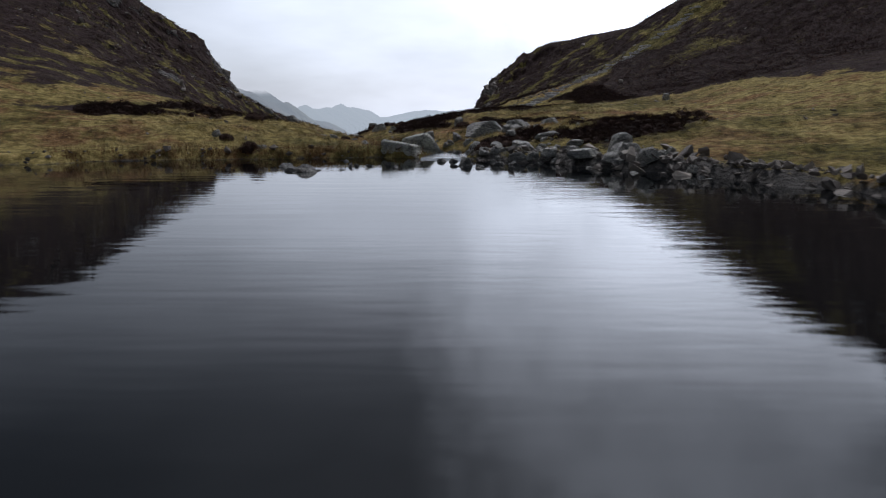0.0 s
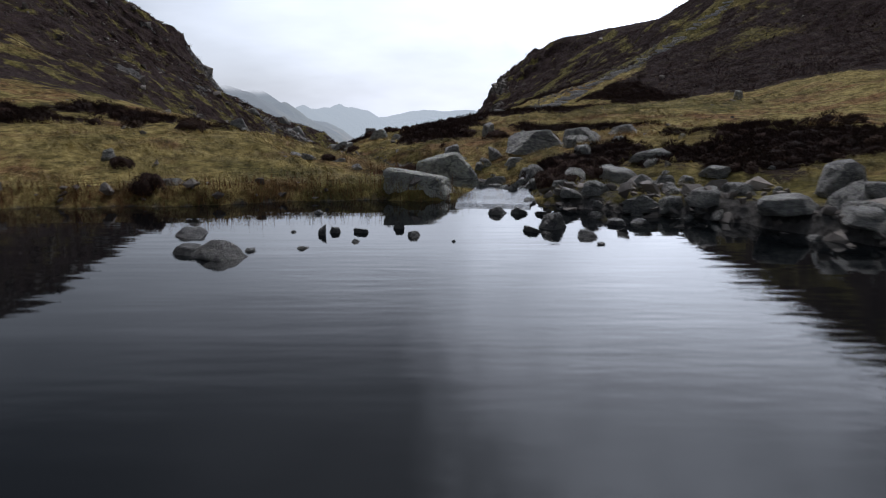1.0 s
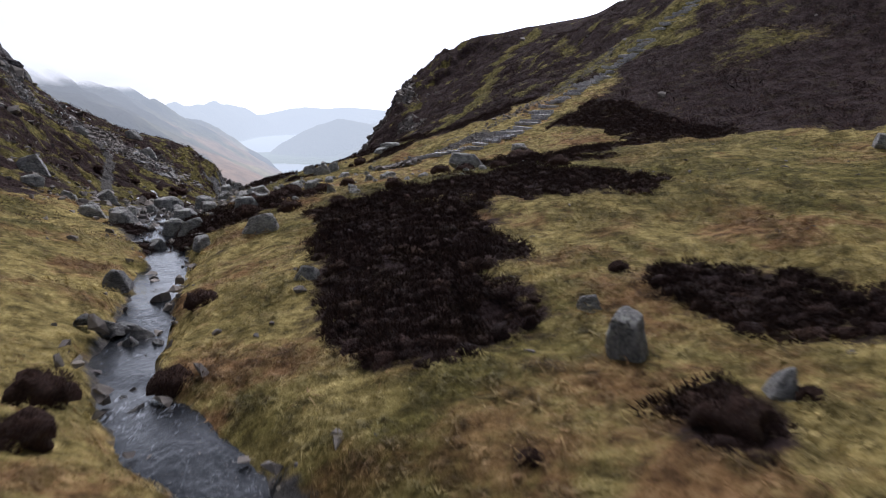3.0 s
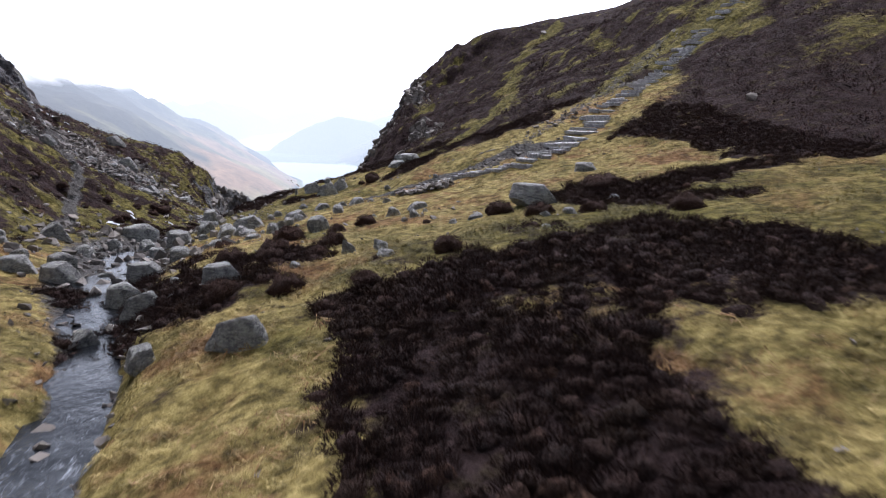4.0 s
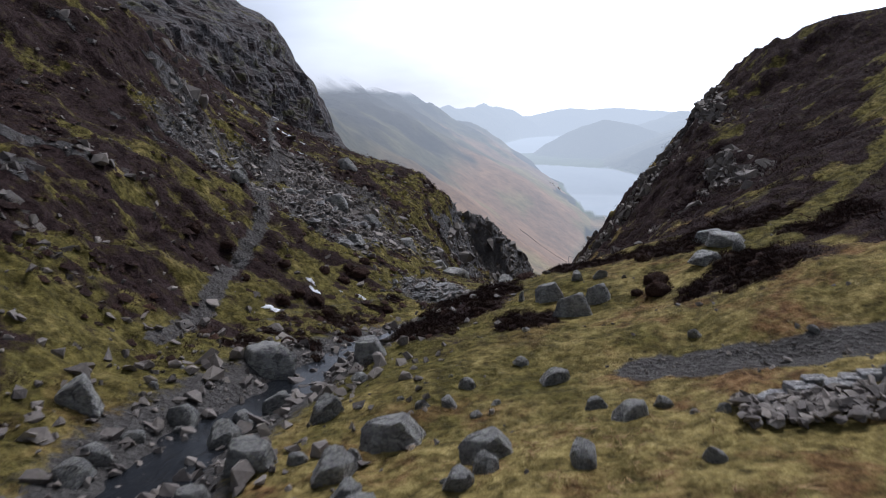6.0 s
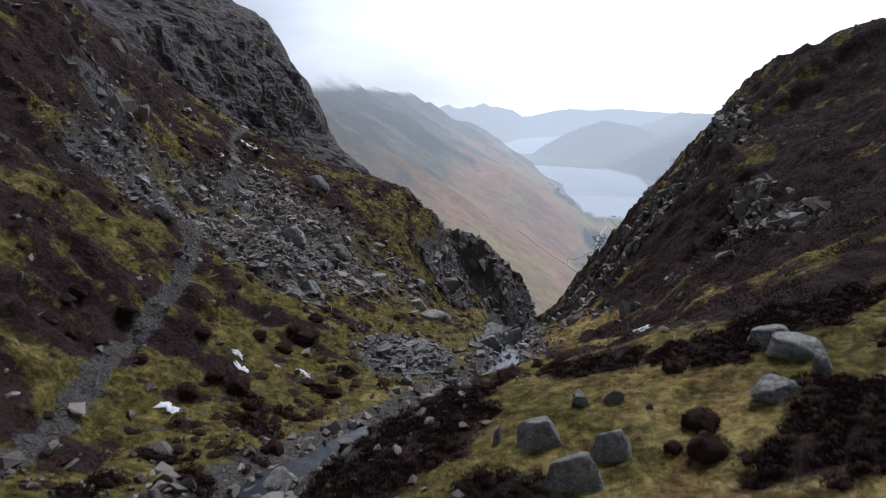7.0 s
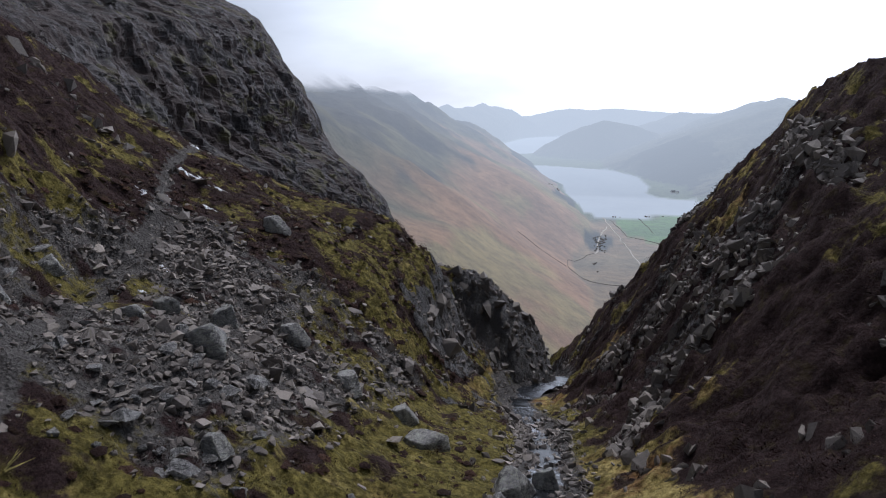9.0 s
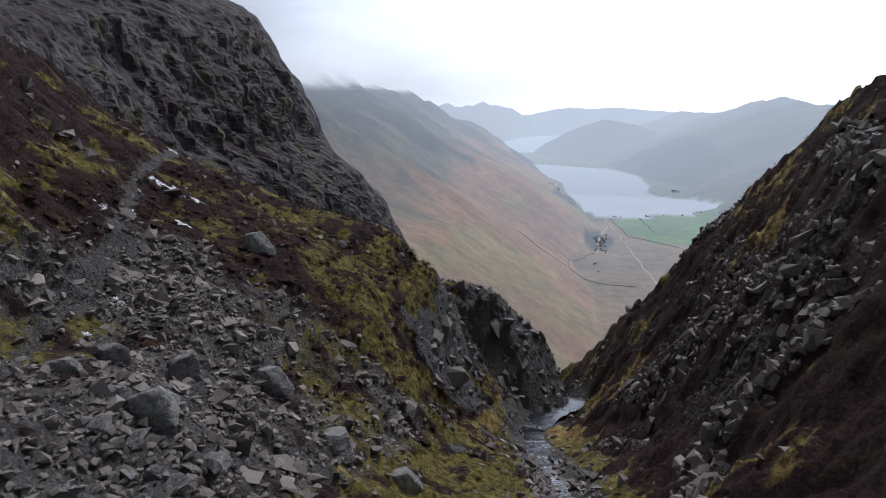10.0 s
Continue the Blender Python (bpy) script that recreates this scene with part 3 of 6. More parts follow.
def height(x, y):
    """The ground's height, with its hummocks, crags and banks."""
    x, y = np.asarray(x, float), np.asarray(y, float)
    z, s = sample(BASE, x, y), sample(STEEP, x, y)
    crag = smooth(s, 0.45, 0.95)
    z = z + (1 - crag) * (0.16 * fbm(x * 0.3, y * 0.3, 3, 3) + 0.08 * fbm(x * 1.1, y * 1.1, 3, 9) + 0.09 * (ridged(x * 0.8, y * 0.8, 2, 13) - 0.5))
    rough = (ridged(x * 0.16, y * 0.16, 5, 21) - 0.62) * 3.0 + (ridged(x * 0.55 + 0.3 * z, y * 0.55, 3, 25) - 0.6) * 1.1
    z = z + crag * rough * np.where(y > 135, 1.0, 0.75) + smooth(s, 0.2, 0.6) * (0.35 * fbm(x * 0.5, y * 0.5, 4, 31) + 0.16 * fbm(x * 1.3, y * 1.3, 2, 37))
    z = z + smooth(s, 0.5, 0.9) * (0.55 * (ridged(x * 1.15, y * 1.15, 3, 27) - 0.6) + 0.35 * fbm(x * 0.9, y * 0.9, 3, 29))
    d = np.abs(x - beck_x(y)) + 0.25 * fbm(x * 0.7, y * 0.7, 2, 51)
    d = d * np.interp(y, [32, 33.5, 34.5, 35.5, 37.5, 39, 44, 46], [1, 0.6, 0.6, 1, 1, 0.72, 0.72, 1])
    z = z - 0.42 * np.exp(-((d / (1.1 * beck_half(y))) ** np.where(y < 66, 4, 2))) * smooth(y, 26, 29)
    scar = np.exp(-(np.hypot((x + 5.2) / 1.05, (y - 33.5) / 1.8) ** 4))
    z = z - scar * np.interp(y, [31, 33.5, 35.2], [0.0, 0.25, 0.5])
    for line in (WEST_PATH, TRACK):
        z = z - 0.12 * np.exp(-((to_line(x, y, line) / 0.8) ** 2))
    shore = to_shore(x, y)
    w = smooth(shore, 0, 4.5)
    bank = WATER + 0.05 + 0.3 * smooth(shore, 0, 0.45)
    bed = WATER - 0.08 - 0.16 * np.minimum(-shore, 12) + 0.06 * fbm(x, y, 3, 61)
    z = np.where(shore > 0, (1 - w) * bank + w * z, bed)
    beck_mouth = np.exp(-((x - beck_x(y)) / 1.1) ** 2) * smooth(y, 22, 25) * (1 - smooth(y, 30, 34))
    return z - beck_mouth * (z - (WATER - 0.25)).clip(0, None) * 0.9


def cover(x, y):
    """How much heather, bare rock, gravel and dead grass there is."""
    x, y = np.asarray(x, float), np.asarray(y, float)
    s = sample(STEEP, x, y)
    n1, n2, n3 = fbm(x * 0.13, y * 0.13, 4, 71), fbm(x * 0.45, y * 0.45, 3, 75), fbm(x * 0.8, y * 0.8, 3, 77)
    foot = np.interp(y, [20, 40, 57, 61, 66, 70, 74, 81, 83.5, 86, 88, 91, 95, 97, 100, 105, 112, 125, 150, 200], [34, 30, 26, 21, 17.6, 14.8, 12.9, 12.6, 12.6, 10.5, 8, 5, 2.6, 2, 0.5, -1.5, -3.2, -4.5, -8, -12])
    east = smooth(x - foot + 1.6 * n2, -0.6, 1.4)
    heath = east * (0.78 + 0.55 * n2 * smooth(y, 80, 96) + 0.5 * n1 * smooth(y, 60, 90) * (1 - 0.55 * smooth(y, 105, 120)) + 0.08 * smooth(y, 105, 120))
    heath = heath - 1.1 * np.exp(-((to_line(x, y, STAIR) / 1.7) ** 2)) - 0.9 * np.exp(-((to_line(x, y, BAND) / 1.3) ** 2)) - 0.95 * np.exp(-((to_line(x, y, HILL_PATH) / np.interp(y, [95, 108, 125, 140], [0.7, 0.8, 1.2, 2.6])) ** 2))
    heath = heath - 0.5 * smooth(n3, 0.25, 0.7) * smooth(y, 98, 104) * (1 - 0.7 * smooth(y, 106, 112) * smooth(-x, -9, -5))
    west = smooth(-x, 15, 21) * smooth(s + 0.14 * smooth(-x, 26, 34), 0.14, 0.3)
    heath = np.maximum(heath, west * (0.64 + 0.35 * n1 + 0.4 * n2 + 0.6 * n3 + 0.42 * smooth(-x, 27, 42) - 0.16 * smooth(y, 138, 146) * smooth(x, -44, -38) - 0.12 * smooth(x, -26, -20)))
    for cx, cy, rad in ((-39, 127, 2.6), (-42.5, 141, 3.2), (-41, 149.5, 2.4), (-46, 152, 2.0)):
        heath = heath - 0.75 * np.exp(-(np.hypot(x - cx, y - cy) / rad) ** 2)          # grassy ledges
    heath = np.maximum(heath, smooth(-x, 12, 15) * smooth(y, 84, 92) * (0.22 + 0.95 * n3 + 0.3 * n2))
    heath = heath + 0.22 * east * smooth(y, 105, 112) * (1 - smooth(y, 150, 165))
    for cx, cy, rx, ry in HEATHS:
        heath = np.maximum(heath, 1.15 - 0.62 * np.hypot((x - cx) / rx, (y - cy) / ry) + 0.28 * n2)
    rock = smooth(0.42 * s + 0.42 * n1 + 0.4 * n2 + 0.14 * smooth(-x, 24, 40) + 0.05 * smooth(x, -9, -6) * smooth(y, 112, 122) + 0.4 * smooth(y, 165, 170) * (x < -8) + 0.16 * smooth(y, 140, 160) * smooth(x, -28, -22) * (x < -12), 0.72, 1.0) * np.where((x > -9) & (y > 100), 0.45, 1.0)
    grav = 1.25 * np.exp(-((to_line(x, y, WEST_PATH) / 0.42) ** 4)) + 1.1 * np.exp(-((to_line(x, y, TRACK) / 1.1) ** 4)) + 0.3 * np.exp(-((to_line(x, y, STAIR) / 0.9) ** 4)) + 0.5 * np.exp(-((to_line(x, y, BAND) / 0.6) ** 4)) + 0.5 * np.exp(-((to_line(x, y, LOW_PATH) / 0.35) ** 2))
    scree = np.minimum(smooth(x, -40, -33) * smooth(-x, 15.5, 20), smooth(y, 108, 114) * (1 - smooth(y, 136, 143)))
    grav = np.maximum(grav, scree * (0.78 + 0.4 * n1 + 0.2 * n2 - 0.4 * smooth(n3, 0.25, 0.7)))
    pit = np.exp(-((np.hypot((x + 12.9) / 3.0, (y - 111.5) / 4.6)) ** 4))
    grav = np.maximum(np.maximum(grav, pit), 1.1 * np.exp(-(np.hypot((x + 5.2) / 0.95, (y - 33.3) / 1.7) ** 4)))
    d = np.abs(x - beck_x(y))
    grav = np.maximum(grav, 0.9 * np.exp(-((d / np.interp(y, [30, 60, 70, 90, 130, 160], [0.75, 0.75, 2.5, 3.3, 2.0, 2.6])) ** 4)))
    grav = np.maximum(grav, 1.1 * (1 - smooth(to_shore(x, y), -0.3, 0.25)))
    grav = np.maximum(grav, smooth(x, 0.6, 1.6) * (y < 31) * (0.95 - 0.38 * np.maximum(0, to_shore(x, y)) + 0.35 * n3))
    dry = np.clip(0.38 + 0.5 * fbm(x * 0.08, y * 0.08, 3, 81) + np.interp(y, [26, 36, 46, 62, 72, 80, 88, 100, 115], [0.1, 0.26, 0.34, 0.22, 0.0, -0.05, -0.14, -0.2, -0.3]) - 0.42 * smooth(-x, 13, 20) - 0.15 * smooth(x, 8, 18), 0, 1)
    return np.clip(heath, 0, 1), np.clip(rock, 0, 1), np.clip(grav, 0, 1), dry


# dark heather beds on the flat: centre x, y and half widths
HEATHS = [
    (-0.9, 50.5, 2.4, 6.0), (-1.2, 45.6, 1.7, 2.0), (3.6, 44.6, 1.8, 1.7), (1.2, 40.6, 0.6, 0.9), (6.3, 42.5, 1.5, 1.3), (5.4, 55, 1.8, 3.2), (6.0, 66.5, 1.6, 2.4), (0.9, 57.4, 4.3, 3.8),
    (8.8, 67.4, 2.8, 1.5), (7.4, 63.6, 2.2, 1.1), (11.6, 68.4, 2.2, 0.9), (-6.3, 61.2, 1.1, 1.6), (-10.9, 67.6, 1.6, 1.7), (-5.2, 64.6, 1.1, 1.0), (2.2, 89.5, 1.5, 2.1), (-8.8, 92.0, 1.7, 2.4), (-8.5, 62.5, 1.7, 2.6), (-7.9, 95.0, 1.9, 5.6), (2.3, 31.6, 1.4, 1.9), (7.4, 30.2, 3.4, 2.2), (3.3, 32.6, 1.6, 1.3), (9.6, 35, 2.8, 1.4),
    (-12, 38, 3.5, 1.2), (-17, 35, 4, 1.4), (3.6, 91.2, 1.5, 2.4), (2.6, 101.5, 3.6, 2.2), (-1.5, 102, 2.6, 2.0), (-5.2, 89.5, 1.6, 1.1), (0.8, 96.5, 2.2, 1.6), (-2.8, 98, 1.4, 2.0), (-2.3, 29.9, 0.9, 1.3), (-8.1, 65.8, 0.8, 0.7), (-10.6, 67.4, 1.1, 0.9), (-8.4, 69.2, 0.8, 0.7), (-7.0, 60.9, 0.9, 0.9), (-4.3, 63.2, 0.8, 0.6), (-6.3, 64.6, 0.8, 0.8),
]


def steps(*spans):
    """Grid lines from (start, end, spacing) spans."""
    out = []
    for a, b, d in spans:
        out += list(np.linspace(a, b, max(2, int(round((b - a) / d)) + 1))[:-1])
    return np.array(out + [spans[-1][1]])


def sheet(name, xs, ys, zs, material):
    h, w = zs.shape
    X, Y = np.meshgrid(xs, ys) if np.ndim(xs) == 1 else (xs, ys)
    co = np.stack([X, Y, zs], -1).reshape(-1, 3)
    idx = np.arange(h * w).reshape(h, w)
    q = np.stack([idx[:-1, :-1], idx[:-1, 1:], idx[1:, 1:], idx[1:, :-1]], -1).reshape(-1, 4)
    return raw_mesh(name, co, q, material)


def raw_mesh(name, co, faces, material, flat=False):
    """A mesh from arrays of places and of faces with one number of corners."""
    faces = np.asarray(faces)
    me = bpy.data.meshes.new(name)
    k = faces.shape[1]
    me.vertices.add(len(co))
    me.vertices.foreach_set("co", np.asarray(co, np.float32).ravel())
    me.loops.add(faces.size)
    me.loops.foreach_set("vertex_index", faces.astype(np.int32).ravel())
    me.polygons.add(len(faces))
    me.polygons.foreach_set("loop_start", np.arange(0, faces.size, k, dtype=np.int32))
    me.polygons.foreach_set("use_smooth", np.full(len(faces), not flat))
    me.materials.append(material)
    me.update(calc_edges=True)
    return me


def give(me, name, rgb):
    a = me.attributes.new(name, "FLOAT_COLOR", "POINT")
    a.data.foreach_set("color", np.concatenate([rgb, np.ones((len(rgb), 1))], 1).astype(np.float32).ravel())


def give_value(me, name, v):
    a = me.attributes.new(name, "FLOAT", "POINT")
    a.data.foreach_set("value", np.asarray(v, np.float32).ravel())


gx = steps((-150, -112, 2.0), (-112, -60, 0.8), (-60, -36, 0.6), (-36, -22, 0.4), (-22, 14, 0.3), (14, 22, 0.4), (22, 50, 0.7), (50, 130, 2.0))
gy = steps((-80, 18, 2.5), (18, 132, 0.28), (132, 186, 0.45), (186, 275, 0.9), (275, 300, 3))
GXX, GYY = np.meshgrid(gx, gy)
gz = height(GXX, GYY)
me = sheet("ground", gx, gy, gz, GROUND)
ch, cr_, cg, cd = cover(GXX.ravel(), GYY.ravel())
give(me, "cover", np.stack([ch, cr_, cg], 1))
give_value(me, "dry", cd)
ground = tagged(new("ground", me), "moorland ground of wet yellow-green grass, heather, scree and dark crags", "ground", kind="structure")

wx, wy = steps((-75, 75, 6)), steps((-90, 27.2, 4))
tarn = tagged(new("water", sheet("water", wx, wy, np.full((len(wy), len(wx)), WATER), TARN)), "dark rippled mountain tarn reflecting the grey sky", "water", kind="structure")


def ico(level):
    bm = bmesh.new()
    bmesh.ops.create_icosphere(bm, subdivisions=level, radius=1.0)
    bm.verts.ensure_lookup_table()
    v = np.array([w.co[:] for w in bm.verts])
    f = np.array([[w.index for w in p.verts] for p in bm.faces])
    bm.free()
    return v, f


ICO = {k: ico(k) for k in (1, 2, 3, 4)}


# ---- the great crag across the combe ----
CRAG_EDGE = [(-262, 100), (-240, 82), (-223, 69.5), (-211.5, 65.3), (-203, 59.3), (-195.5, 48.7), (-191.5, 38), (-186.5, 31.3), (-178, 19.8), (-171.5, 8.2), (-165, -10), (-154.5, -22), (-140.5, -33.6), (-128.5, -47), (-119, -64), (-104, -98)]


def make_great_crag():
    """A long steep face that runs away to the north and ends in a prow."""
    edge = np.array(CRAG_EDGE, float)
    run = np.r_[0, np.cumsum(np.hypot(*np.diff(edge, axis=0).T))]
    q = np.linspace(0, run[-1], 170)
    ex, ez = np.interp(q, run, edge[:, 0]), np.interp(q, run, edge[:, 1])
    ys = steps((162, 360, 1.1), (360, 500, 1.7), (500, 590, 9))
    k = np.minimum(1, (ys - 99) / 401)[:, None]
    back = np.interp(ys, [160, 230, 282, 335, 420, 470, 500], [46, 42, 37, 24, 11, 3, 0])[:, None]
    X = -8.45 + (ex[None] + 8.45) * k - back
    Z = 9.3 + (ez[None] - 9.3) * k - (1 - smooth(ys, 164, 186))[:, None] * 45 - 0.9 * np.maximum(0, ys - 500)[:, None]
    Y = np.repeat(ys[:, None], len(q), 1)
    bent = Y - 0.3 * Z + 9 * fbm(Y / 40, Z / 26, 4, 187)
    ribs = (ridged(bent * 0.04, Z * 0.03 + 3, 4, 181) - 0.6) * 7 + 4.5 * fbm(Y * 0.09 + 5, Z * 0.1, 5, 185)
    ledge = 1.8 * (ridged(Z * 0.075 + 0.02 * Y, Y * 0.02, 3, 188) - 0.6)
    calm = np.interp(ys, [160, 430, 480, 500], [1, 1, 0.45, 0.3])[:, None] * np.minimum(1, 0.4 + k)
    block = lattice(np.floor(bent / 4.2 + 0.4 * np.floor(Z / 7)), np.floor(Z / 7 + 0.3 * np.floor(bent / 9)), 3) - 0.5
    jag = lattice(np.floor(bent / 1.3), np.floor(Z / 2.1), 5) - 0.5
    X, Z = X + (ribs + ledge + 2.0 * block + 0.6 * jag) * calm * 0.9, Z + (0.3 * ribs - 0.6 * ledge + 0.3 * jag) * calm
    idx = np.arange(X.size).reshape(X.shape)
    f = np.stack([idx[:-1, :-1], idx[:-1, 1:], idx[1:, 1:], idx[1:, :-1]], -1).reshape(-1, 4)
    me = raw_mesh("great_crag", np.stack([X, Y, Z], -1).reshape(-1, 3), f, CRAG_FACE, flat=True)
    return tagged(new("great_crag", me), "huge dark ribbed crag face rising across the combe", "crag", kind="structure")


great_crag = make_great_crag()


# ---- the beck ----
def make_beck_ribbon():
    ys = np.arange(24.5, 200, 0.3)
    xs = blur(beck_x(ys)[None], 1, 2)[0]
    zs = np.minimum(height(xs, ys) + 0.2, 99)
    zs = np.minimum.accumulate(blur(zs[None], 1, 3)[0])
    zs = np.where(ys < 29.0, WATER + 0.05, zs)
    zs = np.where(ys < 25.6, WATER - 0.05, zs)
    half = beck_half(ys) * (1.15 + 0.2 * fbm(ys * 0.5, 0 * ys, 2, 91))
    dx, dy = np.gradient(xs), np.gradient(ys)
    l = np.hypot(dx, dy)
    nx, ny = dy / l, -dx / l
    k = np.linspace(-1, 1, 9)
    X, Y = xs[:, None] + nx[:, None] * half[:, None] * k, ys[:, None] + ny[:, None] * half[:, None] * k
    fall = np.clip(-np.gradient(zs, ys), 0, 1)
    Z = zs[:, None] + 0.06 * fbm(X * 1.7, Y * 1.7, 3, 95) * np.minimum(1, 0.25 + 3 * fall)[:, None]
    idx = np.arange(X.size).reshape(X.shape)
    q = np.stack([idx[:-1, :-1], idx[:-1, 1:], idx[1:, 1:], idx[1:, :-1]], -1).reshape(-1, 4)
    me = raw_mesh("beck", np.stack([X, Y, Z], -1).reshape(-1, 3), q, BECK)
    churn = np.clip(fall * 1.6 + 0.42 * smooth(ys, 27.8, 29.4) * (1 - smooth(ys, 32, 34.5)) + np.interp(ys, [60, 64, 110, 120], [0.1, -0.4, -0.4, -0.08]) + 0.2 * fbm(ys * 0.6, 0 * ys, 2, 97), 0, 1)
    give_value(me, "foam", np.repeat(churn, len(k)))
    return tagged(new("stream", me), "narrow rocky beck with pale broken water running from the tarn into a gorge", "stream", kind="structure")


beck = make_beck_ribbon()

# ---- the distant valley ----
VALLEY = -378.0
EYE0 = np.array([-8.0, 99.0, 9.0])
LAKE_NEAR = [(-397, 4533), (-271, 4514), (-94, 4426), (137, 4282), (272, 3920), (281, 3650), (292, 3461), (259, 3203), (304, 3064), (428, 3002), (540, 2860), (502, 2780), (464, 2711), (310, 2555), (63, 2484), (-3, 2583), (-25, 2805), (-90, 3178), (-114, 3504), (-233, 3889)]
LAKE_FAR = [(-877, 6087), (-829, 6680), (-677, 8013), (-417, 8461), (-181, 8700), (-323, 7816), (-383, 6752), (-278, 6185), (-340, 5619), (-594, 5514), (-749, 5680)]
FIELD = [(84, 2430), (300, 2560), (487, 2677), (318, 2111), (246, 2019), (120, 2140)]
FELLS = {
    "mell": [(-1780, 6500, -60), (-1423, 6538, -36), (-1327, 7015, -2), (-996, 7980, -5), (-868, 8247, -50), (-617, 8461, -280), (-520, 8530, -376)],
    "end": [(-1125, 9029, -231), (-771, 9067, -160), (-213, 9097, -56), (405, 9089, -77), (1002, 9042, -110), (1691, 8937, -122)],
    "knott": [(-286, 5392, -269), (-31, 5399, -139), (118, 5397, -102), (368, 5386, -154), (587, 5365, -244)],
    "peak": [(-1150, 2250, 30), (-930, 2423, 60), (-856, 2451, 88), (-781, 2476, 112), (-708, 2499, 41), (-671, 2510, -27), (-560, 2560, -150)],
    "ridge": [(-1300, 3300, 90), (-961, 3467, 100), (-912, 3480, 104), (-827, 3502, 26), (-760, 3517, -43), (-664, 3537, -112), (-528, 3560, -204), (-380, 3600, -300)],
    "east": [(647, 6566, -170), (790, 6550, -63), (1139, 5988, -56), (1139, 5478, -11), (1204, 4950, 36), (1183, 4438, 27), (1285, 4095, 5), (1464, 3710, -18), (1500, 2600, 40)],
}


def inside(x, y, poly):
    """Signed metres, more than 0 inside a polygon."""
    odd = np.zeros(np.shape(x), bool)
    for (ax, ay), (bx, by) in zip(poly, poly[1:] + poly[:1]):
        odd ^= ((ay > y) != (by > y)) & (x < (bx - ax) * (y - ay) / (by - ay + 1e-9) + ax)
    d = to_line(x, y, poly + poly[:1])
    return np.where(odd, d, -d)


def crest(x, y, line, slope):
    best = np.full(np.shape(x), -999.0)
    for (ax, ay, az), (bx, by, bz) in zip(line, line[1:]):
        t = np.clip(((x - ax) * (bx - ax) + (y - ay) * (by - ay)) / ((bx - ax) ** 2 + (by - ay) ** 2), 0, 1)
        d = np.hypot(x - ax - t * (bx - ax), y - ay - t * (by - ay))
        best = np.maximum(best, az + t * (bz - az) - slope * d)
    return best


def far_land(x, y):
    """Height of the distant land, and where the fell to the west is."""
    rug = fbm(x / 420, y / 420, 5, 101)
    foot = np.interp(y, [800, 1500, 2000, 2475, 3280, 4150, 4540], [40, 0, 10, 40, -100, -255, -390]) + 40 * fbm(y / 300, 0 * y, 2, 105)
    spur = np.interp(x, [-1700, -1300, -830, -759, -635, -400], [2300, 2750, 3295, 3722, 4302, 4560])
    rise = 0.6 * np.maximum(0, foot - x) * (1 - smooth(y - spur, -560, 420))
    west = VALLEY + rise * (1 + 0.16 * rug) + 24 * ridged(x / 160, y / 420, 4, 107) * smooth(rise, 30, 200) - 12 * smooth(rise, 30, 200)
    z = np.maximum(VALLEY + 3 + 4 * rug, west)
    for name, slope in (("mell", 0.62), ("end", 0.3), ("knott", 0.85), ("east", 0.36), ("peak", 0.75), ("ridge", 0.8)):
        bump = crest(x, y, FELLS[name], slope)
        rise2 = np.maximum(0, bump - VALLEY)
        z = np.maximum(z, bump + rug * 0.1 * rise2 + 0.1 * rise2 * (ridged(x / 300, y / 300, 4, 111) - 0.6))
    wet = np.maximum(inside(x, y, LAKE_NEAR), inside(x, y, LAKE_FAR))
    z = np.where(wet > 0, VALLEY, np.where(wet > -60, np.minimum(z, VALLEY + 1 - wet * 0.5), z))
    high = np.maximum(crest(x, y, FELLS["peak"], 0.75), crest(x, y, FELLS["ridge"], 0.8))
    return z, wet, np.maximum(west, high) > VALLEY + 6


def draw_in(p):
    """The farthest land is drawn in towards the eye along its line of sight, to stay within the camera's reach."""
    v = p - EYE0
    d = np.linalg.norm(v, axis=-1, keepdims=True)
    return EYE0 + v * np.where(d > 3000, (3000 + (d - 3000) * 0.28) / d, 1.0)


bear = np.radians(np.linspace(-33, 36, 330))
dist = np.r_[1 / np.linspace(1 / 520.0, 1 / 2800.0, 90)[:-1], np.linspace(2800, 9700, 165)]
BR, DS = np.meshgrid(bear, dist)
FX, FY = EYE0[0] - np.sin(BR) * DS, EYE0[1] + np.cos(BR) * DS
FZ, wet, west = far_land(FX, FY)
P3 = draw_in(np.stack([FX, FY, FZ], -1))
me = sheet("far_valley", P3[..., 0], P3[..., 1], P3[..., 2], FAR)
rel = FZ - VALLEY
patch, patch2 = fbm(FX / 260, FY / 260, 4, 121), fbm(FX / 90, FY / 90, 3, 125)
tint = np.zeros(FX.shape + (3,)) + (0.10, 0.095, 0.06)


def lay(mask, colour):
    global tint
    m = np.clip(mask, 0, 1)[..., None]
    tint = tint * (1 - m) + np.array(colour) * m


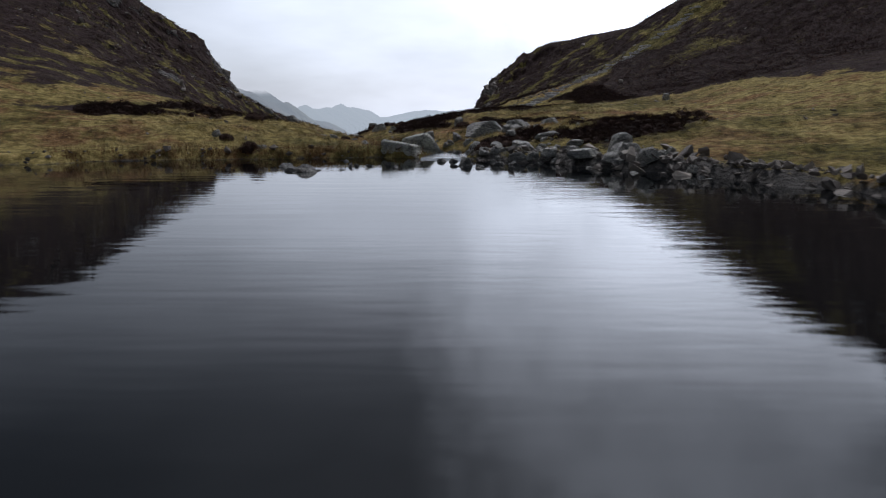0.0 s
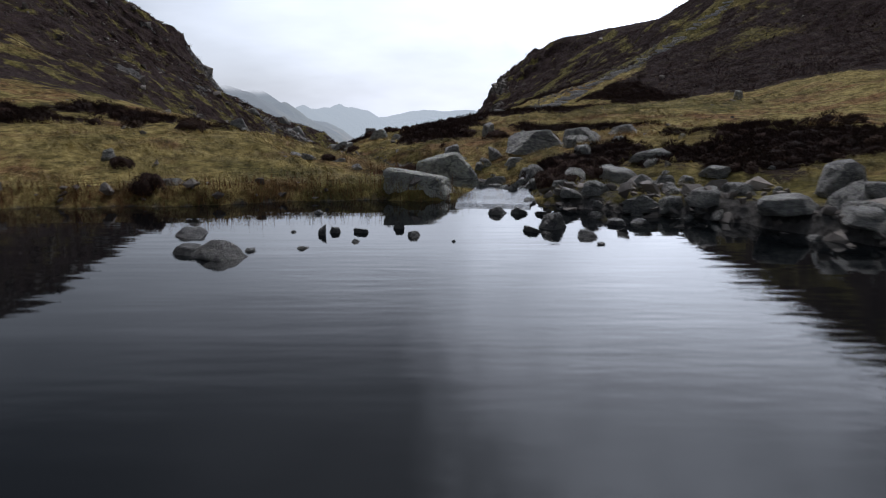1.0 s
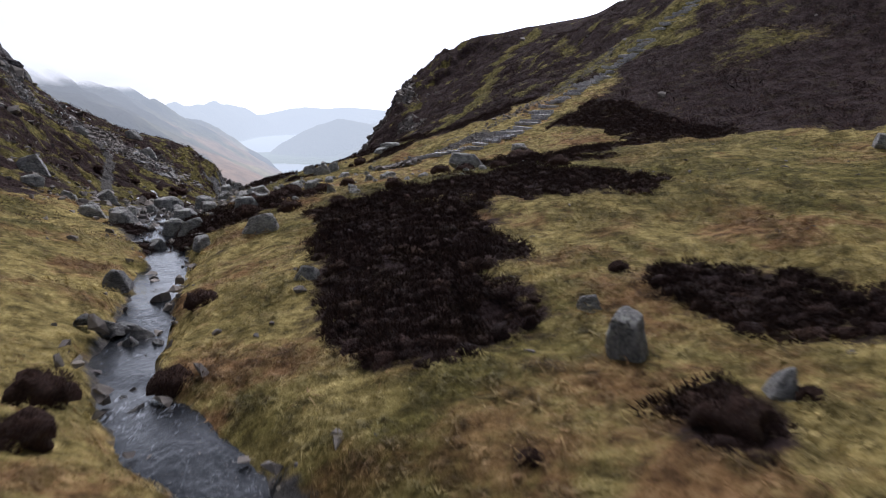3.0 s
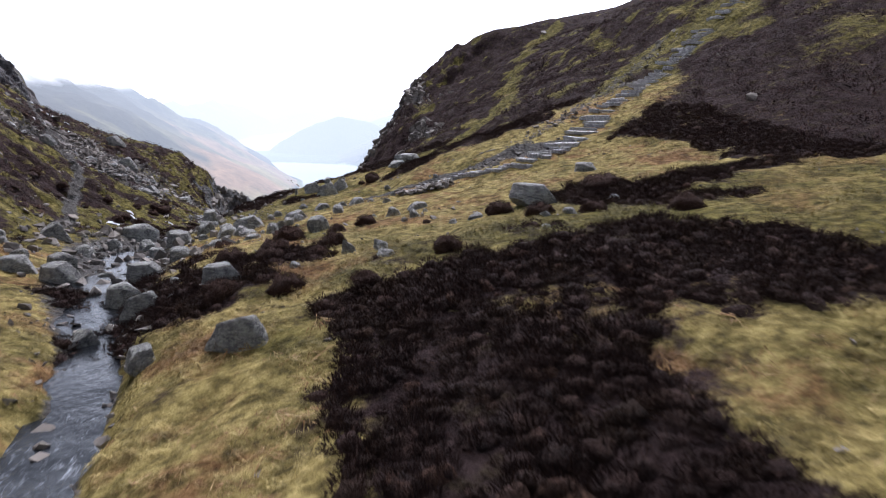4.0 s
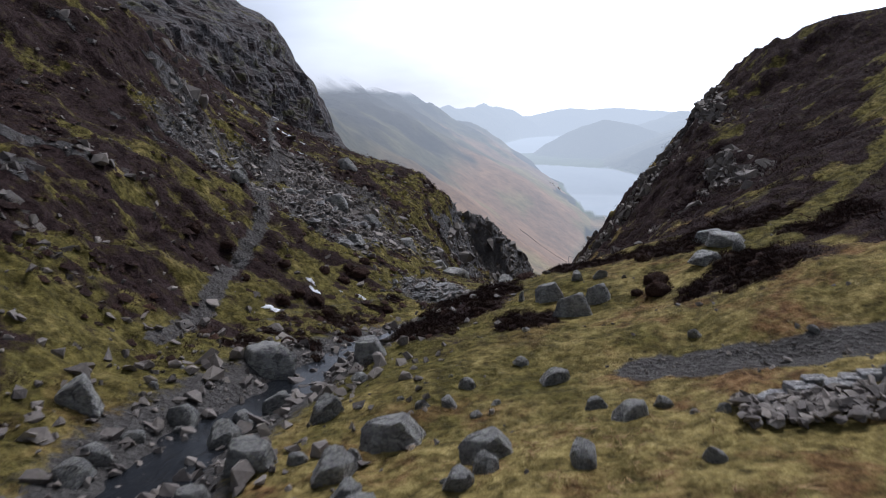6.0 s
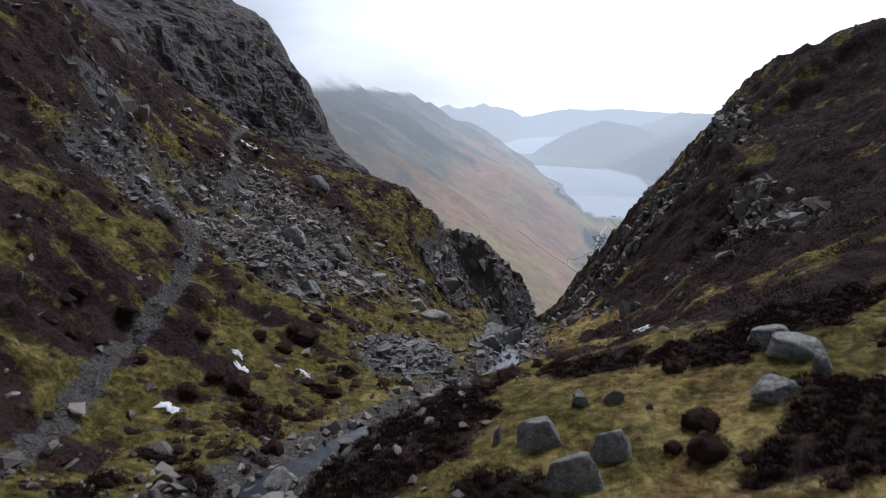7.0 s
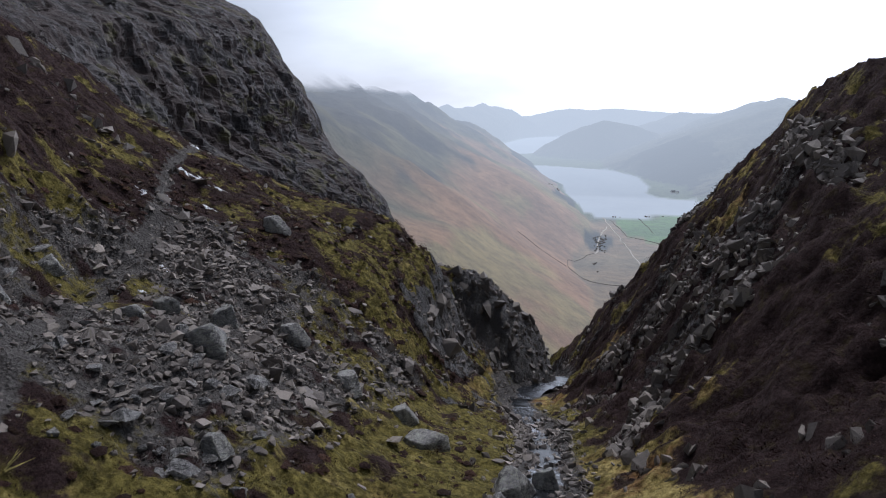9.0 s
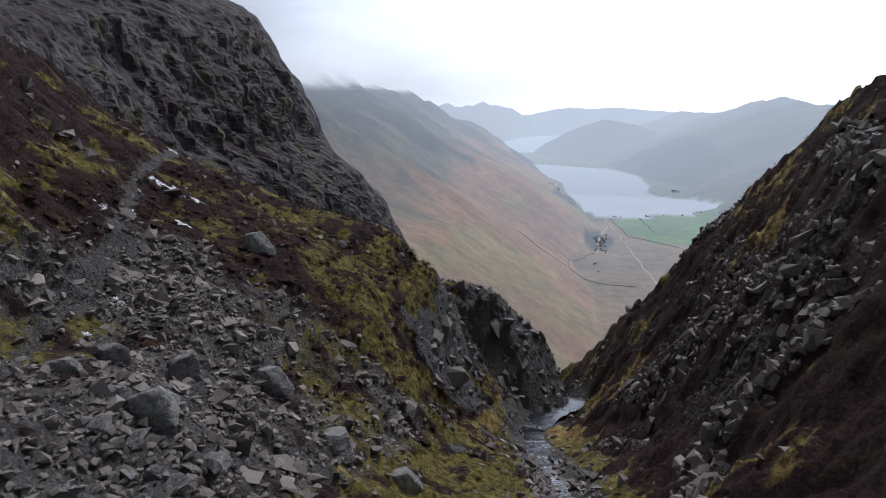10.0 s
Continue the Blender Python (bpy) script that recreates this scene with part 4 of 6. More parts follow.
lay(west * smooth(rel, 0, 12), (0.26, 0.15, 0.083))
lay(west * smooth(patch + 0.4 * patch2, 0.1, 0.5), (0.24, 0.185, 0.08))
lay(west * smooth(rel + 90 * patch, 170, 280), (0.105, 0.098, 0.06))
lay(west * smooth(rel + 150 * patch2, 250, 380), (0.05, 0.047, 0.047))
lay((rel < 14) * (0.75 + 0.4 * patch) * (1 - smooth(FY, 2300, 2420)), (0.25, 0.165, 0.085))
lay((rel < 14) * smooth(FY, 2380, 2500), (0.09, 0.12, 0.04))
lay(smooth(inside(FX, FY, FIELD), 0, 8), (0.085, 0.19, 0.03))
wood = np.maximum(smooth(-np.hypot((FX + 210) / 170, (FY - 3780) / 420) + 0.35 * patch2, -0.95, -0.8) * (wet < 0), smooth(-np.hypot((FX - 38) / 38, (FY - 2040) / 150) + 0.4 * patch2, -1, -0.8))
wood = np.maximum(wood, smooth(-np.hypot((FX + 75) / 45, (FY - 2790) / 190) + 0.3 * patch2, -1, -0.85) * (wet < 0))
wood = np.maximum(wood, smooth(-np.hypot((FX - 420) / 210, (FY - 3900) / 760) + 0.5 * patch2, -1, -0.8) * (wet < 0) * (rel > 6))
lay(wood, (0.02, 0.02, 0.016))
# reflected sky is put into the matte lakes as a pale colour
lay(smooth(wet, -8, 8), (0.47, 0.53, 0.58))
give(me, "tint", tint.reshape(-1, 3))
# weight of the painted haze glow, by distance from the eye
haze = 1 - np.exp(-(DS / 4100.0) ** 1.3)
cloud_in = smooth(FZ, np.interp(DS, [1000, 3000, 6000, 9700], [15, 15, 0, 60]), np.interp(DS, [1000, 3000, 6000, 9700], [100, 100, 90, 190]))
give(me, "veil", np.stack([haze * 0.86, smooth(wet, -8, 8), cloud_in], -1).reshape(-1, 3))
far_valley = tagged(new("backdrop", me), "distant valley with bracken fellsides, two lakes and green fields, haze added as glow", "valley", kind="structure")


# farm walls, track, lakeside trees and houses far below
TRACKS = [[(63, 2474), (76, 2291), (112, 1993), (145, 1684), (160, 1500)], [(70, 2290), (40, 2120), (30, 1900)]]
WALLS = [[(113, 1579), (60, 1588), (19, 1608), (-37, 1676), (-40, 1762), (-10, 1830), (22, 1903)], [(-37, 1676), (-100, 1700), (-160, 1740)], [(84, 2430), (120, 2140), (246, 2019)], [(180, 2470), (200, 2200)]]


def line_colour(name, rgb):
    n = Nodes(name)
    c = n.noise(0.2, 5, 0.6)
    return n.done(n.ramp(c, (0.3, tuple(v * 0.75 for v in rgb)), (0.7, tuple(v * 1.2 for v in rgb))), 0.9)


# tree tone is lightened: distance haze is put into its colour
WALL_STONE, TRACK_STONE, TREE_TONE, LIME = line_colour("wall_stone", (0.1, 0.095, 0.085)), line_colour("pale_track", (0.5, 0.48, 0.44)), line_colour("winter_trees", (0.24, 0.215, 0.19)), line_colour("whitewash", (0.8, 0.79, 0.76))
SLATE_ROOF = line_colour("slate_roof", (0.32, 0.33, 0.36))


def ribbon(name, line, half, tall, material, label, category):
    """A low bank of stone, or a track, that follows the far ground."""
    pts = np.array(line, float)
    seg = np.r_[0, np.cumsum(np.hypot(*np.diff(pts, axis=0).T))]
    q = np.linspace(0, seg[-1], max(12, int(seg[-1] / 14)))
    x, y = np.interp(q, seg, pts[:, 0]), np.interp(q, seg, pts[:, 1])
    x, y = x + 3 * fbm(q / 40, 0 * q, 2, 151), y + 3 * fbm(q / 40, 0 * q + 9, 2, 152)
    dx, dy = np.gradient(x), np.gradient(y)
    l = np.hypot(dx, dy)
    nx, ny = dy / l * half, -dx / l * half
    z = far_land(x, y)[0]
    rows = [np.stack([x - nx, y - ny, z - 1.5], -1), np.stack([x - nx * 0.6, y - ny * 0.6, z + tall], -1), np.stack([x + nx * 0.6, y + ny * 0.6, z + tall], -1), np.stack([x + nx, y + ny, z - 1.5], -1)]
    co = draw_in(np.stack(rows, 1)).reshape(-1, 3)
    idx = np.arange(len(co)).reshape(-1, 4)
    f = np.concatenate([np.stack([idx[:-1, k], idx[:-1, k + 1], idx[1:, k + 1], idx[1:, k]], -1) for k in range(3)])
    return tagged(new(name, raw_mesh(name, co, f, material)), label, category, kind="structure")


for line in TRACKS:
    ribbon("farm_track", line, 2.6, 1.2, TRACK_STONE, "pale stony farm track on the valley floor", "track")
for line in WALLS:
    ribbon("field_wall", line, 0.75, 1.1, WALL_STONE, "long drystone wall crossing the brown fellside", "wall")


def far_tree(seed):
    """A bare winter tree: a trunk, and a ragged crown of clumps."""
    q = np.random.default_rng(seed)
    v, f = ICO[1]
    co, fs, base = [], [], 0
    for k in range(9):
        c = np.array([*q.normal(0, 0.22, 2), q.uniform(0.4, 0.9)])
        co.append(v * q.uniform(0.14, 0.26) * q.uniform(0.7, 1.3, (len(v), 1)) + c)
        fs.append(f + base)
        base += len(v)
    crown = raw_mesh("crown", np.concatenate(co), np.concatenate(fs), TREE_TONE, flat=True)
    a = np.linspace(0, 2 * np.pi, 7)[:-1]
    ring = np.stack([np.cos(a), np.sin(a)], -1)
    t = np.concatenate([np.c_[ring * 0.06, np.full(6, -0.1)], np.c_[ring * 0.025, np.full(6, 0.6)]])
    tf = np.array([[k, (k + 1) % 6, 6 + (k + 1) % 6, 6 + k] for k in range(6)])
    return crown, raw_mesh("trunk", t, tf, WALL_STONE)


TREES = [far_tree(700 + k) for k in range(5)]
qt = np.random.default_rng(9)
spots = [(x, np.interp(x, [90, 176, 313, 484], [2490, 2500, 2572, 2700]) - qt.uniform(4, 16)) for x in qt.uniform(90, 480, 26)]
spots += [(qt.uniform(-150, -100), qt.uniform(2950, 3120)) for k in range(10)] + [(qt.normal(42, 11), qt.uniform(1900, 2130)) for k in range(40)] + [(qt.uniform(-20, 100), qt.uniform(1500, 1800)) for k in range(3)]
for x, y in spots:
    z = float(far_land(np.array([x]), np.array([y]))[0][0])
    tree = new("tree")
    h = qt.uniform(4, 7)
    p = draw_in(np.array([[x, y, z]]))[0]
    tree.matrix_world = pose(*p, 0, 0, qt.uniform(0, 360)) @ Matrix.Diagonal((h, h, h, 1))
    crown, trunk = TREES[qt.integers(5)]
    for nm, me in (("crown", crown), ("trunk", trunk)):
        ob = new(nm, me)
        ob.parent = tree
    tagged(tree, "small bare winter tree beside the far lake and fields", "tree", "far trees")

HOUSE_AT = [(372, 3230, 20), (388, 3216, 70)]
hw = np.array([[-9, -4, -1], [9, -4, -1], [9, 4, -1], [-9, 4, -1], [-9, -4, 6], [9, -4, 6], [9, 4, 6], [-9, 4, 6], [-9, 0, 10], [9, 0, 10]], float)
house_wall = raw_mesh("wall", hw, np.array([[0, 1, 5, 4], [1, 2, 6, 5], [2, 3, 7, 6], [3, 0, 4, 7], [4, 5, 9, 8], [6, 7, 8, 9]]), LIME, flat=True)
rw = np.array([[-10, -5, 5.4], [10, -5, 5.4], [10, 0, 10.6], [-10, 0, 10.6], [10, 5, 5.4], [-10, 5, 5.4]], float)
house_roof = raw_mesh("roof", rw, np.array([[0, 1, 2, 3], [2, 4, 5, 3]]), SLATE_ROOF, flat=True)
for x, y, a in HOUSE_AT:
    z = float(far_land(np.array([x]), np.array([y]))[0][0])
    p = draw_in(np.array([[x, y, z]]))[0]
    k = np.linalg.norm(p - EYE0) / np.linalg.norm(np.array([x, y, z]) - EYE0)
    house = new("farmhouse")
    house.matrix_world = pose(*p, 0, 0, a) @ Matrix.Diagonal((k, k, k, 1))
    for nm, me in (("wall", house_wall), ("roof", house_roof)):
        ob = new(nm, me)
        ob.parent = house
    tagged(house, "tiny whitewashed farmhouse with a slate roof by the lake", "house", "far houses")

# ---- stones ----
rng = np.random.default_rng(7)


def part(name, me, parent, label=""):
    ob = new(name, me)
    ob.parent = parent
    if label:
        tagged(ob, label)
    return ob


def rock_form(seed, level, cuts, grain=0.05, slab=1.0):
    """An angular bedded block, about 1 wide, 1 deep and 1 high, its foot at -0.35."""
    r = np.random.default_rng(seed)
    v, f = ICO[level]
    sides = 4 + int(r.integers(0, 4))
    turn = r.uniform(0, 6.28) + np.arange(sides) * 2 * np.pi / sides + r.uniform(-0.5, 0.5, sides)
    n = [(r.uniform(-0.4, 0.4), r.uniform(-0.45, 0.2), 1.0), (0, 0, -1.0)]           # the flat bedding top, and the foot
    n += [(math.cos(a), math.sin(a), r.uniform(0.08, 0.75)) for a in turn]
    n += [tuple(w) for w in r.normal(size=(max(0, cuts - 9), 3)) * (1, 1, 0.7) + (0, 0, 0.3)]
    n = np.array(n)
    n /= np.linalg.norm(n, axis=1)[:, None]
    d = np.r_[0.62 * slab, 0.7 * slab, r.uniform(0.58, 1.0, sides), r.uniform(0.66, 1.0, len(n) - sides - 2)]
    lean = np.maximum(0, v @ n.T) / d
    edge = 34 if level > 2 else 18
    v = v / (lean**edge).sum(1, keepdims=True) ** (1 / edge)
    w = v + 0.0
    if level > 2:
        bed = v[:, 2] * 6 + 0.6 * v[:, 0] + seed + 0.3 * fbm(v[:, 0] * 1.5, v[:, 1] * 1.5, 2, seed % 30)
        ledge = lattice(np.floor(bed), 0 * bed, seed % 9) - 0.5
        w[:, :2] *= 1 + (1.5 * grain * ledge)[:, None]
    if level > 1:
        bump = 0.6 * fbm(v[:, 0] * 1.3 + seed, v[:, 1] * 1.3 + v[:, 2] * 1.1, 2, seed % 50) + 0.7 * fbm(v[:, 2] * 5 + seed, v[:, 0] * 3 + v[:, 1] * 3, 3, seed % 50 + 3)
        w = w * (1 + grain * bump[:, None])
    w[:, 0] += r.uniform(-0.25, 0.25) * w[:, 2]
    w[:, 1] += r.uniform(-0.05, 0.2) * w[:, 2]
    size = w.max(0) - w.min(0)
    w = (w - (w.max(0) + w.min(0)) / 2) / size
    w[:, 2] += 0.15
    return w, f


def form_mesh(name, seed, level, cuts, material, grain=0.05):
    v, f = rock_form(seed, level, cuts, grain)
    me = raw_mesh(name, v, f, material, flat=level < 3)
    if level >= 3:
        me.set_sharp_from_angle(angle=radians(24))
    return me


BIG = [form_mesh("boulder", 20 + k, 4, 13, ROCK, 0.035) for k in range(7)]
BIG_PALE = [form_mesh("boulder", 40 + k, 4, 12, ROCK_PALE, 0.035) for k in range(4)]
WET = [form_mesh("rock", 60 + k, 3, 12, ROCK_WET, 0.04) for k in range(6)]
MID = [form_mesh("rock", 80 + k, 3, 12, ROCK, 0.045) for k in range(8)]
LOOSE = [form_mesh("rock", 100 + k, 2, 11, ROCK, 0.05) for k in range(10)]


def drop(name, me, x, y, w, d, h, label, group, turn=None, sink=0.0, tip=10, on=None):
    z = float(height(x, y)) if on is None else on
    ob = new(name, me)
    ob.matrix_world = pose(x, y, z + h * (0.1 - sink), rng.uniform(-tip, tip), rng.uniform(-tip, tip), rng.uniform(0, 360) if turn is None else turn) @ Matrix.Diagonal((w * 0.95, d * 0.95, h * 1.12, 1))
    return tagged(ob, label, "rock", group)


# the two great slabs where the beck leaves the tarn
drop("boulder", BIG_PALE[2], -1.6, 27.2, 1.85, 1.5, 0.85, "large flat-topped lichened boulder standing at the tarn edge", "", -8, 0.0, 2, 0.45)
drop("boulder", BIG_PALE[1], -1.05, 30.1, 2.2, 1.45, 1.12, "large pale lichened boulder leaning beside the beck", "", -18, 0.0, 6, 0.36)

# slabs and stones that the beck runs between
OUTLET = [
    (-1.72, 34.14, 0.69, 0.38), (-1.13, 34.78, 0.73, 0.37), (-1.94, 33.61, 0.43, 0.43), (-1.52, 33.53, 0.5, 0.43), (-1.01, 33.84, 0.75, 0.34), (-0.49, 33.66, 0.59, 0.3), (-0.68, 33.02, 0.62, 0.35), (-0.07, 33.01, 0.85, 0.32),
    (-0.54, 32.37, 0.58, 0.26), (0.27, 32.51, 0.54, 0.47), (0.62, 34.24, 0.57, 0.36), (0.57, 33.56, 0.61, 0.34), (-1.33, 32.92, 0.54, 0.41), (-1.35, 36.73, 1.1, 0.7), (0.49, 37.06, 0.95, 0.6), (0.41, 31.63, 0.6, 0.31),
    (0.0, 29.6, 0.5, 0.35), (0.85, 29.5, 0.6, 0.42), (1.0, 28.6, 0.8, 0.5), (1.05, 30.6, 0.6, 0.36), (1.45, 28.0, 0.6, 0.3),
]
BED = [
    (-7.82, 49.26, 0.83), (-7.24, 48.75, 0.68), (-7.1, 49.15, 0.7), (-6.69, 48.66, 0.45), (-7.65, 49.84, 0.74), (-8.64, 53.03, 1.04), (-6.52, 45.37, 0.22), (-6.2, 44.74, 0.37), (-8.18, 48.91, 0.47), (-2.52, 38.64, 0.4),
    (-2.97, 38.24, 0.38), (-2.45, 37.46, 0.43), (-1.38, 38.04, 0.5), (-1.91, 38.54, 0.3),
]
# x, y, width, height
IN_TARN = [
    (-3.5, 24.8, 0.32, 0.14), (-3.6, 22.8, 0.17, 0.07), (-3.1, 22.6, 0.24, 0.33), (-2.9, 22.8, 0.29, 0.22), (-2.5, 22.8, 0.31, 0.2), (-1.9, 23.2, 0.25, 0.28),
    (-1.6, 22.5, 0.43, 0.19), (-2.5, 22.0, 0.23, 0.11), (-1.0, 22.0, 0.1, 0.06), (-0.1, 24.8, 0.55, 0.32), (0.3, 24.8, 0.43, 0.26), (0.7, 24.7, 0.34, 0.18), (0.7, 23.3, 0.84, 0.61),
    (0.3, 22.9, 0.39, 0.21), (1.1, 22.4, 0.48, 0.28), (0.5, 22.7, 0.19, 0.08), (1.9, 23.6, 0.53, 0.25), (2.3, 23.7, 0.38, 0.19), (1.2, 21.8, 0.21, 0.08), (1.7, 24.6, 0.4, 0.17),
    (-3.2, 21.5, 0.24, 0.08), (-4.2, 21.0, 1.2, 0.5), (-5.1, 22.5, 1.0, 0.26), (-4.65, 21.15, 0.7, 0.28), (-3.9, 21.3, 0.21, 0.1),
]
SHORE = [
    (0.7, 26.3, 0.47, 0.31), (1.5, 25.9, 0.61, 0.3), (1.1, 25.7, 0.26, 0.22), (1.9, 25.7, 0.46, 0.3), (2.7, 24.8, 0.95, 0.44), (3.6, 24.4, 0.78, 0.47), (4.6, 23.2, 1.38, 0.45), (5.3, 22.1, 0.91, 0.4),
    (6.3, 23.6, 0.92, 0.58), (6.0, 24.5, 0.48, 0.31), (4.7, 25.3, 0.73, 0.37), (-7.1, 26.6, 0.65, 0.26), (4.5, 21.6, 0.3, 0.14), (0.2, 27.7, 0.74, 0.39), (3.2, 28.7, 1.12, 0.61), (4.6, 30.5, 1.44, 0.54),
    (1.1, 31.2, 0.82, 0.47), (4.4, 27.6, 0.59, 0.4), (5.2, 27.9, 0.86, 0.34), (-9.5, 29.1, 0.71, 0.47), (-5.7, 33.5, 0.63, 0.31), (-5.0, 31.7, 0.74, 0.26), (-3.5, 30.7, 0.39, 0.26),
]
MOOR = [
    (-4.3, 32.8, 0.49, 0.2), (3.0, 34.7, 0.73, 0.47), (3.2, 33.0, 0.74, 0.37), (0.7, 35.8, 0.86, 0.48), (-0.2, 28.9, 0.48, 0.43), (0.4, 28.8, 0.44, 0.41), (0.5, 28.2, 0.41, 0.5), (1.2, 29.9, 0.73, 0.4),
    (-0.8, 36.5, 0.95, 0.8), (3.9, 36.9, 1.5, 0.7), (2.3, 36.2, 2.6, 0.85), (1.1, 44.6, 0.5, 0.3), (-15.0, 47.0, 0.77, 0.31), (4.2, 37.4, 1.15, 0.46), (5.8, 38.6, 1.28, 0.43), (0.9, 42.6, 0.8, 0.72), (18.2, 58.0, 1.03, 0.59),
    (2.1, 41.0, 0.53, 0.38), (-3.6, 49.3, 0.58, 0.33), (-5.2, 57.1, 1.34, 0.67), (-9.6, 61.9, 1.07, 0.71), (-7.3, 58.1, 0.81, 0.48), (-2.0, 61.6, 0.64, 0.21), (-6.4, 45.5, 0.32, 0.16),
]
SPUR = [
    (-9.8, 69.5, 1.6, 0.74), (-6.1, 62.0, 1.47, 0.65), (-2.9, 62.9, 0.5, 0.55), (3.8, 67.0, 2.3, 0.8), (8.3, 74.1, 1.13, 0.45), (-9.8, 66.3, 1.7, 0.7), (0.6, 65.9, 0.43, 0.17), (-8.5, 63.3, 1.3, 0.7), (3.5, 62.9, 0.51, 0.21),
    (6.1, 65.7, 0.63, 0.28), (-3.8, 72.0, 1.07, 0.76), (-2.0, 62.3, 0.7, 0.27), (-5.7, 74.4, 0.87, 0.52), (-6.5, 72.8, 0.97, 0.32), (-0.7, 72.5, 0.79, 0.55), (-5.6, 75.2, 0.84, 0.7), (-7.4, 76.6, 0.77, 0.46), (-9.1, 71.9, 1.01, 0.53),
    (-4.8, 78.5, 1.48, 0.69), (-0.5, 77.4, 0.62, 0.31), (0.4, 73.2, 0.99, 0.37), (-5.3, 77.2, 0.78, 0.47), (-1.9, 79.8, 0.87, 0.43), (-3.7, 83.4, 0.91, 0.51),
]
BECK_ROCKS = [
    (-14.8, 88.6, 2.4, 1.3), (-16.9, 81, 2.0, 1.0), (-8.1, 78.1, 1.24, 0.62), (-9.7, 81.8, 1.19, 0.72), (-21.2, 81.5, 2.1, 1.3), (-7.2, 79.6, 1.92, 0.87), (-13.1, 70.6, 1.6, 1.0), (-14.7, 71.0, 1.31, 0.73), (-14.2, 73.9, 1.28, 0.7),
    (-19.8, 77.5, 1.65, 0.82), (-18.0, 77.1, 0.98, 0.59), (-10.5, 78.9, 1.45, 0.76), (-12.6, 81.3, 1.34, 0.81), (-11.3, 77.6, 1.0, 0.55), (-10.2, 87.3, 1.46, 1.1), (-14.7, 82.5, 1.28, 0.75), (-14.9, 79.1, 0.98, 0.59), (-12.7, 84.8, 1.37, 0.8),
    (-3.4, 90.0, 1.6, 1.0), (-4.2, 91.9, 1.42, 0.79), (-2.4, 91.3, 1.22, 0.84), (-5.4, 92.1, 0.49, 0.57), (-2.3, 94.0, 0.69, 0.43), (2.3, 96.6, 1.73, 0.67),
]
GORGE = [
    (2.9, 95.3, 1.83, 0.55), (3.1, 93.9, 0.87, 0.69), (-12.5, 93.6, 1.9, 0.9), (-30.6, 142.8, 2.6, 1.5), (-27.5, 111.0, 1.43, 0.89), (1.7, 92.5, 1.61, 0.48), (-3.2, 93.7, 0.59, 0.51),
    (-23.6, 119.9, 2.7, 1.5), (-23.8, 130.1, 2.1, 1.26), (-14.5, 125.8, 2.8, 1.2), (-9.3, 121.7, 2.4, 1.4), (-7.8, 123.6, 1.73, 1.5), (-9.2, 117.8, 1.8, 0.9), (-19.9, 113.8, 1.9, 0.72), (-31.3, 116.5, 1.6, 0.9), (-25.6, 125.4, 1.9, 1.2),
    (-28.1, 123.9, 1.5, 0.9), (-28.5, 121.2, 1.9, 0.64), (-19.3, 127.5, 1.9, 1.2), (-16.4, 128.7, 1.9, 1.2), (-12.2, 112.5, 1.4, 0.8), (-33.5, 122, 1.7, 1.0),
]
for x, y, w, h in IN_TARN:
    drop("rock", WET[rng.integers(6)], x, y, w * 0.85, w * rng.uniform(0.55, 0.8), h * 0.6, "dark wet rock standing in shallow tarn water", "rocks in the tarn", None, 0.1, 14, WATER)
for rows, label, group, meshes, big in (
    (SHORE, "angular grey stone on the stony tarn shore", "stones on the shore", MID, BIG),
    (MOOR, "grey lichened boulder bedded in rough moor grass", "boulders on the moor", MID, BIG),
    (SPUR, "pale grey boulder lying in short yellow grass", "boulders on the grassy spur", MID, BIG),
    (BECK_ROCKS, "angular boulder jammed in the rocky beck bed", "boulders along the beck", MID, BIG),
    (GORGE, "large angular fallen block among dark scree", "fallen blocks in the gorge", MID, BIG),
):
    for x, y, w, h in rows:
        h = h * 0.68 if rows is SHORE else h
        if w < 1.0:
            drop("rock", meshes[rng.integers(len(meshes))], x, y, w, w * rng.uniform(0.6, 0.9), h, label, group)
        else:
            drop("boulder", big[rng.integers(len(big))], x, y, w, w * rng.uniform(0.55, 0.8), h, label, group, rng.uniform(-40, 40), 0, 7)

for x, y, w, h in OUTLET:
    drop("rock", MID[rng.integers(8)], x, y, w, w * rng.uniform(0.6, 0.9), h * 0.8, "wet flat-topped slab jammed in the outlet of the beck", "slabs in the beck", None, 0.0, 16, 0.12)
for x, y, w in BED:
    drop("rock", WET[rng.integers(6)], x, y, w, w * rng.uniform(0.6, 0.9), w * 0.42, "dark wet stone breaking the water of the beck", "stones in the beck", None, 0.0, 12, float(height(x, y)) + 0.14)

# loose rocks that strew the shore, the beck bed and the spur
STREWN = [(56, 1.2, 7.5, 19, 27.5, "shore"), (28, -1.5, 6.5, 27, 37, "outlet"), (48, -17, -4, 72, 86, "beck"), (26, -9, 3, 60, 88, "spur")]
for count, x0, x1, y0, y1, where in STREWN:
    done = 0
    while done < count:
        x, y = rng.uniform(x0, x1), rng.uniform(y0, y1)
        if where == "shore" and not -0.6 < to_shore(np.array(x), np.array(y)) < 3.2:
            continue
        if where == "outlet" and x < beck_x(y) - 0.5:
            continue
        w = min(1.3, 0.28 * math.exp(rng.normal(0.25, 0.45)))
        if where == "beck":
            w *= 1.15
        drop("rock", LOOSE[rng.integers(10)], x, y, w, w * rng.uniform(0.6, 0.95), w * rng.uniform(0.3, 0.7), "loose grey stone lying among grass and wet gravel", "strewn stones", None, 0.0, 22)
        done += 1


